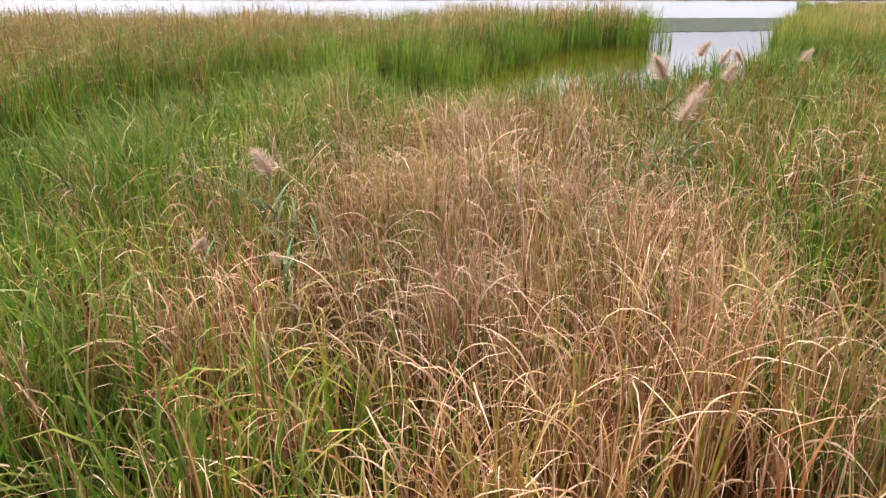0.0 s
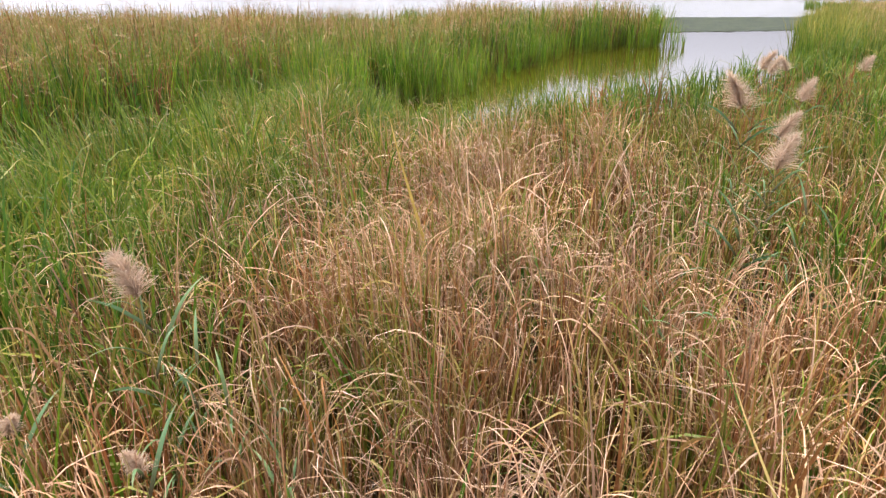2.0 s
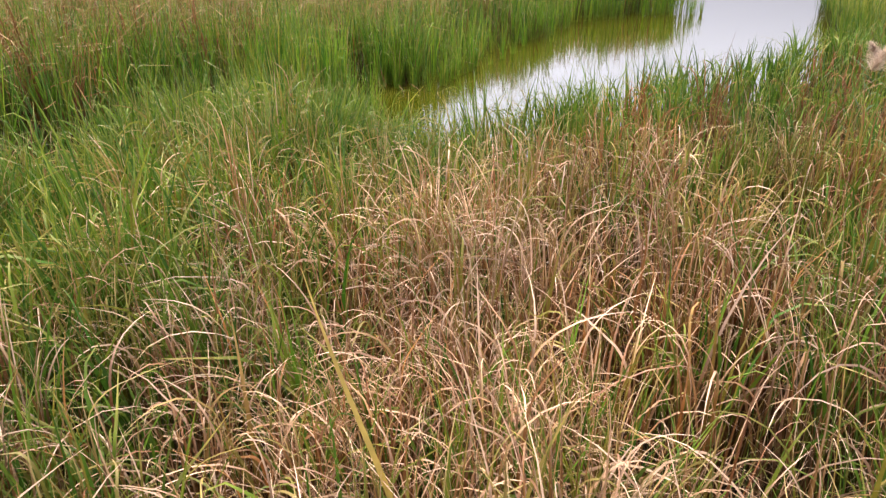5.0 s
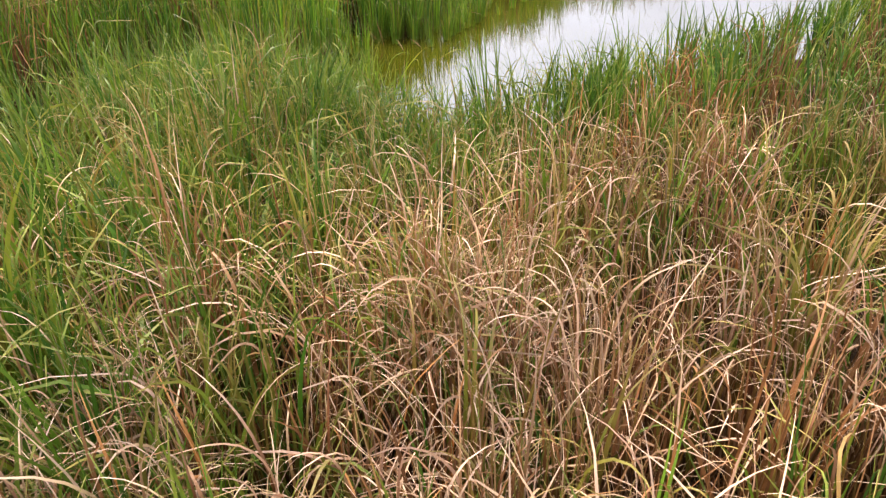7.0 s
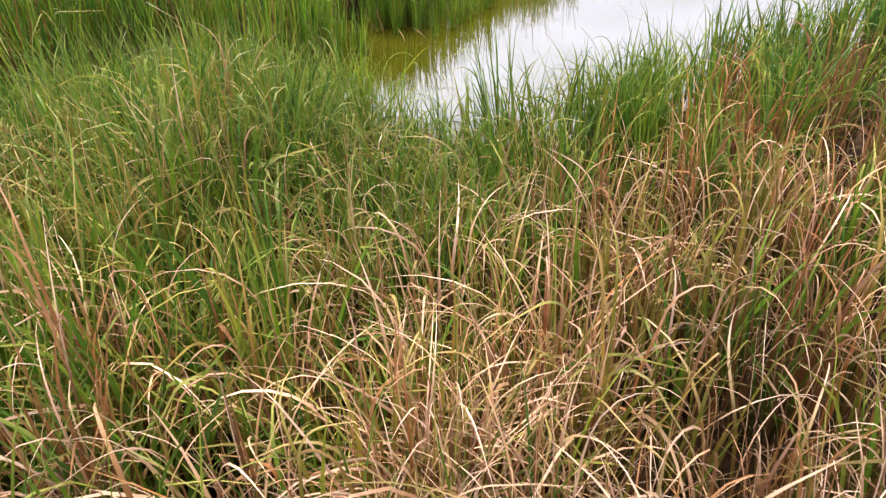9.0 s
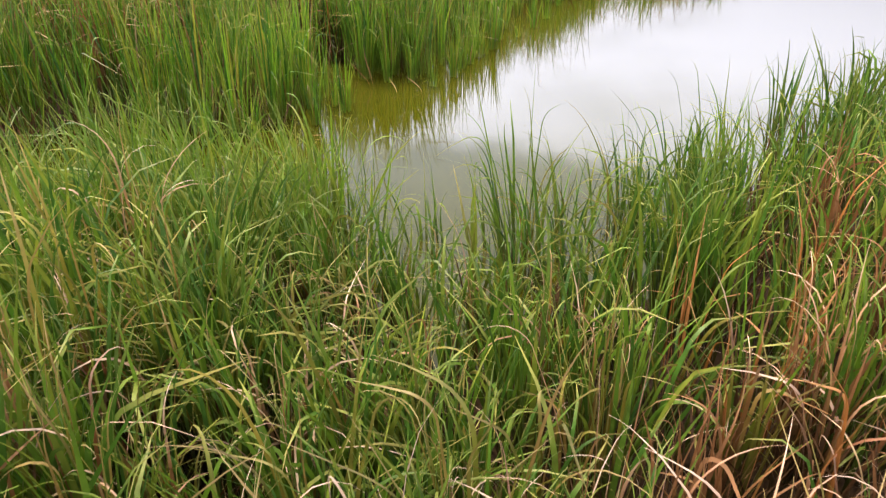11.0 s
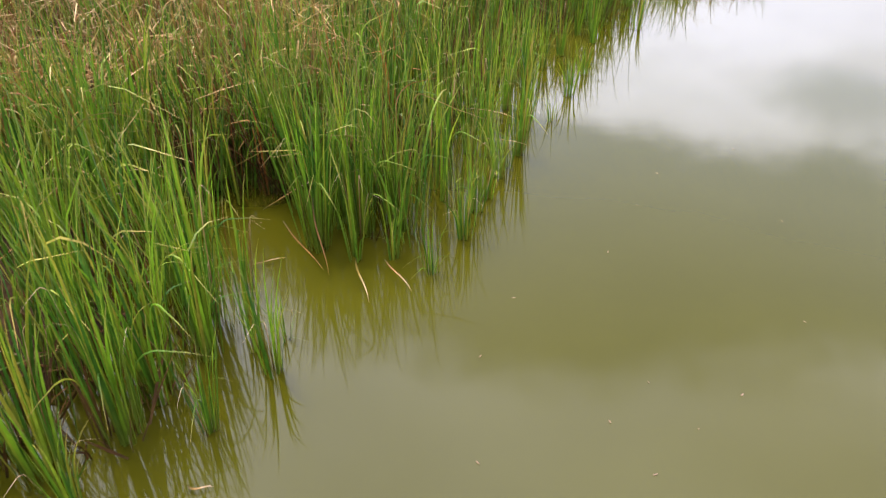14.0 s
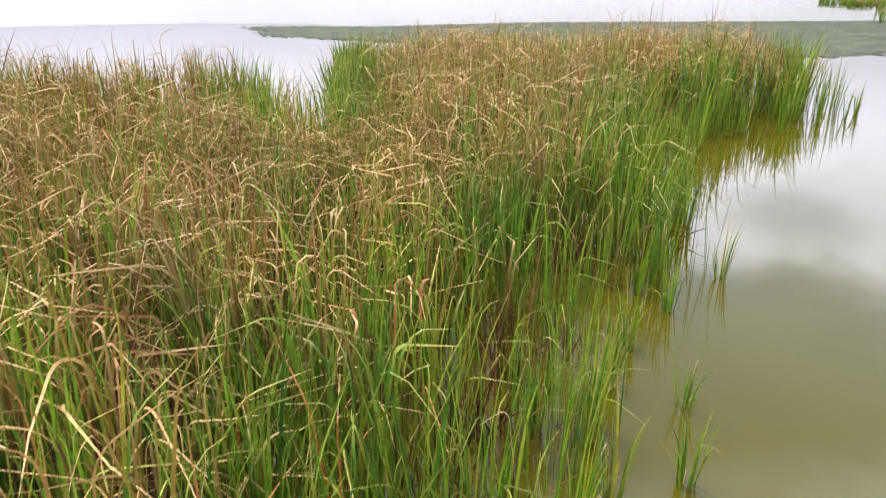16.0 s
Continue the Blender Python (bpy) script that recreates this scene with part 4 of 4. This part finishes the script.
MEADOW_SPOTS = [(pick.uniform(-2.2, 2.2) * (0.6 + y * 0.06), y, pick.uniform(0.85, 1.1)) for y in [1.6 + 12.0 * i / 95 for i in range(95)]]
green_protos = [tuft("sedge_tussock", SEDGE_BLADES, pick.randint(15, 20), pick.uniform(1.15, 1.4), 0.08, 0.16, "yellow-green sedge tussock with broad arching leaves", "sedge", "sedge tussocks in the meadow") for _ in range(6)]
spread_out(green_protos, [p for p in MEADOW_SPOTS if dryness(np.array([p[0]]), np.array([p[1]]))[0] < 0.75] + [(pick.uniform(-2.6, 1.1), pick.uniform(9.4, 12.4), pick.uniform(0.9, 1.12)) for _ in range(30)] + [(pick.uniform(-2.3, 0.6), pick.uniform(6.3, 9.8), pick.uniform(0.88, 1.05)) for _ in range(26)])
straw_protos = [tuft("straw_tussock", STRAW_BLADES, pick.randint(15, 20), pick.uniform(1.05, 1.3), 0.08, 0.15, "dead straw-coloured sedge tussock with leaves bent over", "sedge", "straw tussocks in the meadow") for _ in range(6)]
spread_out(straw_protos, [p for p in MEADOW_SPOTS if dryness(np.array([p[0]]), np.array([p[1]]))[0] >= 0.75] + [(pick.uniform(-0.8, 3.2), pick.uniform(1.8, 8.5), pick.uniform(0.85, 1.1)) for _ in range(26)])


# dead broad leaves that stand stiffly, rust-orange
rust_protos = [tuft("rust_leaf_clump", RUST_BLADES, pick.randint(3, 5), pick.uniform(1.2, 1.42), 0.10, 0.06, "stiff rust-orange dead leaves standing among the straw", "sedge", "rust-orange leaf clumps") for _ in range(5)]
spread_out(rust_protos, [(pick.uniform(-1.6, 1.9) * (0.8 + 0.05 * i / 4), 1.9 + 8.2 * i / 63, pick.uniform(0.85, 1.1)) for i in range(64)]
           + [(pick.uniform(1.3, 2.6), pick.uniform(10.8, 13.0), pick.uniform(0.85, 1.05)) for _ in range(18)]
           + [(pick.uniform(-1.7, -0.4), pick.uniform(20.6, 23.5), pick.uniform(1.2, 1.4)) for _ in range(6)]
           + [(pick.uniform(-3.1, -1.6), pick.uniform(20.45, 21.2), pick.uniform(0.7, 1.3)) for _ in range(9)])

# ---- reeds with plumes ----


def stalk_mesh(name, height, thick, mat, sides=6, rings=6, sway=0.06):
    v, q = [], []
    for i in range(rings + 1):
        t = i / rings
        for k in range(sides):
            an = 6.283 * k / sides
            rr = thick * (1 - 0.75 * t)
            v.append((rr * math.cos(an) + sway * t * t, rr * math.sin(an), height * t))
    for i in range(rings):
        for k in range(sides):
            q.append((i * sides + k, i * sides + (k + 1) % sides, (i + 1) * sides + (k + 1) % sides, (i + 1) * sides + k))
    me = bpy.data.meshes.new(name)
    v = np.array(v)
    fill(me, v, np.array(q), np.stack([v[:, 0] * 0 + 0.4, v[:, 2] / height], 1))
    me.materials.append(mat)
    return me


def plume_mesh(length, mat):
    """A feathery flower head: rows of fine branchlets that droop to one side."""
    n = 950
    u = RNG.uniform(0, 1, n)
    base = np.stack([length * (0.1 * u + 0.35 * u * u), 0 * u, u * length * 0.72], 1)
    ln = length * (0.6 - 0.34 * u) * RNG.uniform(0.5, 1.2, n)
    me = bpy.data.meshes.new("plume")
    fill(me, *ribbons(base, ln, RNG.normal(1.57, 1.3, n), RNG.uniform(0.3, 1.5, n), RNG.uniform(-0.2, 1.4, n), 1.6, RNG.uniform(0.0015, 0.004, n), RNG.normal(0, 1, n), 5, RNG.uniform(0, 1, n)))
    me.materials.append(mat)
    return me


m_blue = leaf_material("blue_green_leaf", [(0.09, 0.17, 0.075), (0.12, 0.205, 0.085), (0.14, 0.22, 0.08)], ((0.25, 0.22, 0.09), 0.7), 0.4, 0.3, True)
m_stalk = leaf_material("reed_stalk", [(0.16, 0.16, 0.05), (0.22, 0.18, 0.07)], ((0.3, 0.22, 0.1), 0.5), 0.5, 0.1, True)
BROAD = [blade_mesh("broad_blade", pick.uniform(0.24, 0.38), pick.uniform(0.45, 0.8), pick.uniform(0.3, 0.9), 0.7, pick.uniform(0.1, 0.8), 0.15, pick.uniform(0.013, 0.022), m_blue) for _ in range(6)]


def leafy_stalk(root, h, leaves, low):
    part("stalk", stalk_mesh("stalk", h, 0.006, m_stalk), m_stalk, root)
    for i in range(leaves):
        t = low + (0.95 - low) * i / (leaves - 1)
        leaf = part("leaf", pick.choice(BROAD), None, root)
        leaf.matrix_basis = Matrix.Translation((0.06 * t * t, 0, h * t)) @ Matrix.Rotation(i * 3.14 + pick.gauss(0.4, 0.6), 4, "Z") @ Matrix.Scale(pick.uniform(0.75, 1.25), 4)


def standing(name, x, y, label, group):
    root = tagged(new(name), label, "reed", group)
    root.matrix_basis = Matrix.Translation((x, y, -0.03)) @ Matrix.Rotation(pick.uniform(-0.5, 0.5) + (3.14 if pick.random() < 0.5 else 0), 4, "Z")
    return root


def plumed_reed(x, y, top, heads=1.0):
    root = standing("plumed_reed", x, y, "tall reed with a feathery pinkish-brown plume and blue-green leaves", "plumed reeds in the meadow")
    long = 0.27 * heads
    h = top - long * 0.6
    leafy_stalk(root, h, 11, 0.35)
    head = part("plume", plume_mesh(long, m_plume), m_plume, root, "feathery pinkish-brown plume")
    head.location = (0.058, 0, h - 0.03)


for x, y, top, heads in ((-1.05, 4.2, 1.75, 0.75), (-1.55, 3.95, 1.3, 0.38), (-0.9, 3.75, 1.27, 0.36), (2.22, 6.85, 2.1, 1.15), (2.1, 6.12, 1.8, 1.0), (2.42, 6.85, 1.84, 0.85), (3.35, 8.4, 1.88, 0.95), (3.27, 9.2, 2.08, 0.85), (4.75, 12.2, 1.75, 1.2),
                         (5.9, 13.8, 1.62, 1.1), (6.6, 13.0, 1.7, 1.1)):
    plumed_reed(x, y, top, heads)

# blue-green leafy reeds that have no plume yet
for x, y, top in ((-1.05, 4.4, 1.25), (-0.85, 4.2, 1.2), (-1.2, 4.6, 1.3), (-0.72, 4.35, 1.1), (1.27, 4.85, 1.25), (1.22, 5.05, 1.35), (2.15, 5.8, 1.5), (2.3, 5.75, 1.4), (2.05, 6.2, 1.4), (3.0, 7.6, 1.5), (2.9, 8.3, 1.45), (-0.6, 4.0, 1.0)):
    leafy_stalk(standing("leafy_reed", x, y, "blue-green reed with short broad leaves among dry sedge", "leafy reeds in the meadow"), top, 9, 0.3)

# ---- loose dead leaves ----


def loose_leaf(name, start, end, rise, width, mat, label):
    """One dead leaf from start to end, bowed up by rise."""
    a, b = Vector(start), Vector(end)
    way = b - a
    side = way.cross(Vector((0, 0, 1)))
    side = side.normalized() if side.length > 0.5 * way.length else Vector((1, 0, 0))
    v, uv, q = [], [], []
    k = 10
    for i in range(k + 1):
        t = i / k
        p = a + way * t + Vector((0, 0, rise * 4 * t * (1 - t))) + side * 0.02 * math.sin(5 * t)
        w = width * (0.55 + 0.45 * min(1, 4 * t)) * max(0.06, 1 - t ** 3) / 2
        for j, (o, dz) in enumerate(((-1, 0.003), (0, 0), (1, 0.003))):
            v.append(p + side * (o * w) + Vector((0, 0, dz)))
            uv.append((0.8, t))
    for i in range(k):
        for j in range(2):
            q.append((i * 3 + j, i * 3 + j + 1, i * 3 + j + 4, i * 3 + j + 3))
    me = bpy.data.meshes.new(name)
    fill(me, np.array(v), np.array(q), np.array(uv))
    me.materials.append(mat)
    return tagged(new(name, me), label, "leaf", "loose dead leaves")


loose_leaf("yellowing_leaf", (0.03, 6.3, 0.35), (-0.29, 6.15, 1.95), 0.0, 0.025, m_gold, "long straight yellowing reed leaf rising from the straw")
for st, en, ri, mat in (((-0.85, 19.05, 0.12), (-0.72, 18.55, 0.01), 0.05, m_straw_one), ((-0.6, 19.0, 0.14), (-0.38, 18.7, 0.01), 0.04, m_straw_one),
                        ((-1.5, 19.3, 0.35), (-1.15, 19.0, 0.02), 0.02, m_rust), ((-1.25, 19.45, 0.5), (-1.1, 18.95, 0.01), 0.02, m_rust), ((-1.75, 19.6, 0.3), (-1.2, 19.75, 0.55), 0.03, m_straw_one),
                        ((-1.85, 19.1, 0.02), (-1.5, 19.2, 0.02), 0.01, m_straw_one), ((-1.6, 16.75, 0.02), (-1.45, 16.72, 0.02), 0.005, m_straw_one), ((-1.5, 16.6, 0.02), (-1.38, 16.6, 0.02), 0.005, m_rust),
                        ((0.3, 21.4, 0.25), (0.85, 21.3, 0.2), 0.03, m_straw_one), ((0.15, 21.55, 0.55), (0.7, 21.35, 0.5), 0.04, m_straw_one)):
    loose_leaf("dead_leaf", st, en, ri, 0.014, mat, "thin dead leaf trailing on the water by the reeds")


def leaf_scrap(size, mat):
    """A torn scrap of leaf, slightly cupped, that floats."""
    v = [(-size, 0, 0.002), (-0.3 * size, 0.28 * size, 0.004), (0.6 * size, 0.22 * size, 0.003), (size, 0, 0.006), (0.5 * size, -0.25 * size, 0.004), (-0.4 * size, -0.2 * size, 0.003), (0, 0, 0.001)]
    me = bpy.data.meshes.new("leaf_scrap")
    me.from_pydata(v, [], [(6, i, (i + 1) % 6) for i in range(6)])
    me.materials.append(mat)
    return me


SCRAPS = [leaf_scrap(pick.uniform(0.010, 0.022), m_plume) for _ in range(4)]
for x, y in ((1.4, 19.3), (0.2, 17.9), (2.7, 18.3), (1.9, 17.5), (1.0, 17.3), (0.1, 17.0), (1.3, 17.6), (3.2, 19.9), (0.9, 16.2), (0.7, 16.5), (1.5, 17.2), (1.1, 16.8), (2.2, 21.0), (2.5, 22.4), (1.9, 20.2), (3.4, 21.6), (0.5, 18.6), (1.0, 15.6)):
    scrap = tagged(new("leaf_scrap", pick.choice(SCRAPS)), "pale scrap of dead leaf afloat on the pond", "leaf", "floating leaf scraps")
    scrap.matrix_basis = pose(x + pick.gauss(0, 0.05), y + pick.gauss(0, 0.05), 0.001, 0, 0, pick.uniform(0, 360))

mats = [tuft("matted_tussock", STRAW_BLADES, 46, 0.95, 0.25, 0.75, "pale dead sedge tussock pressed flat and matted", "sedge", "matted dead tussocks") for _ in range(2)]
spread_out(mats, [(2.35, 4.0, 1.0), (2.55, 3.6, 0.95), (2.2, 4.4, 0.85), (1.9, 3.5, 0.8), (2.6, 4.25, 1.1), (2.1, 3.8, 1.05), (2.35, 3.3, 1.0), (2.75, 3.9, 1.0)])
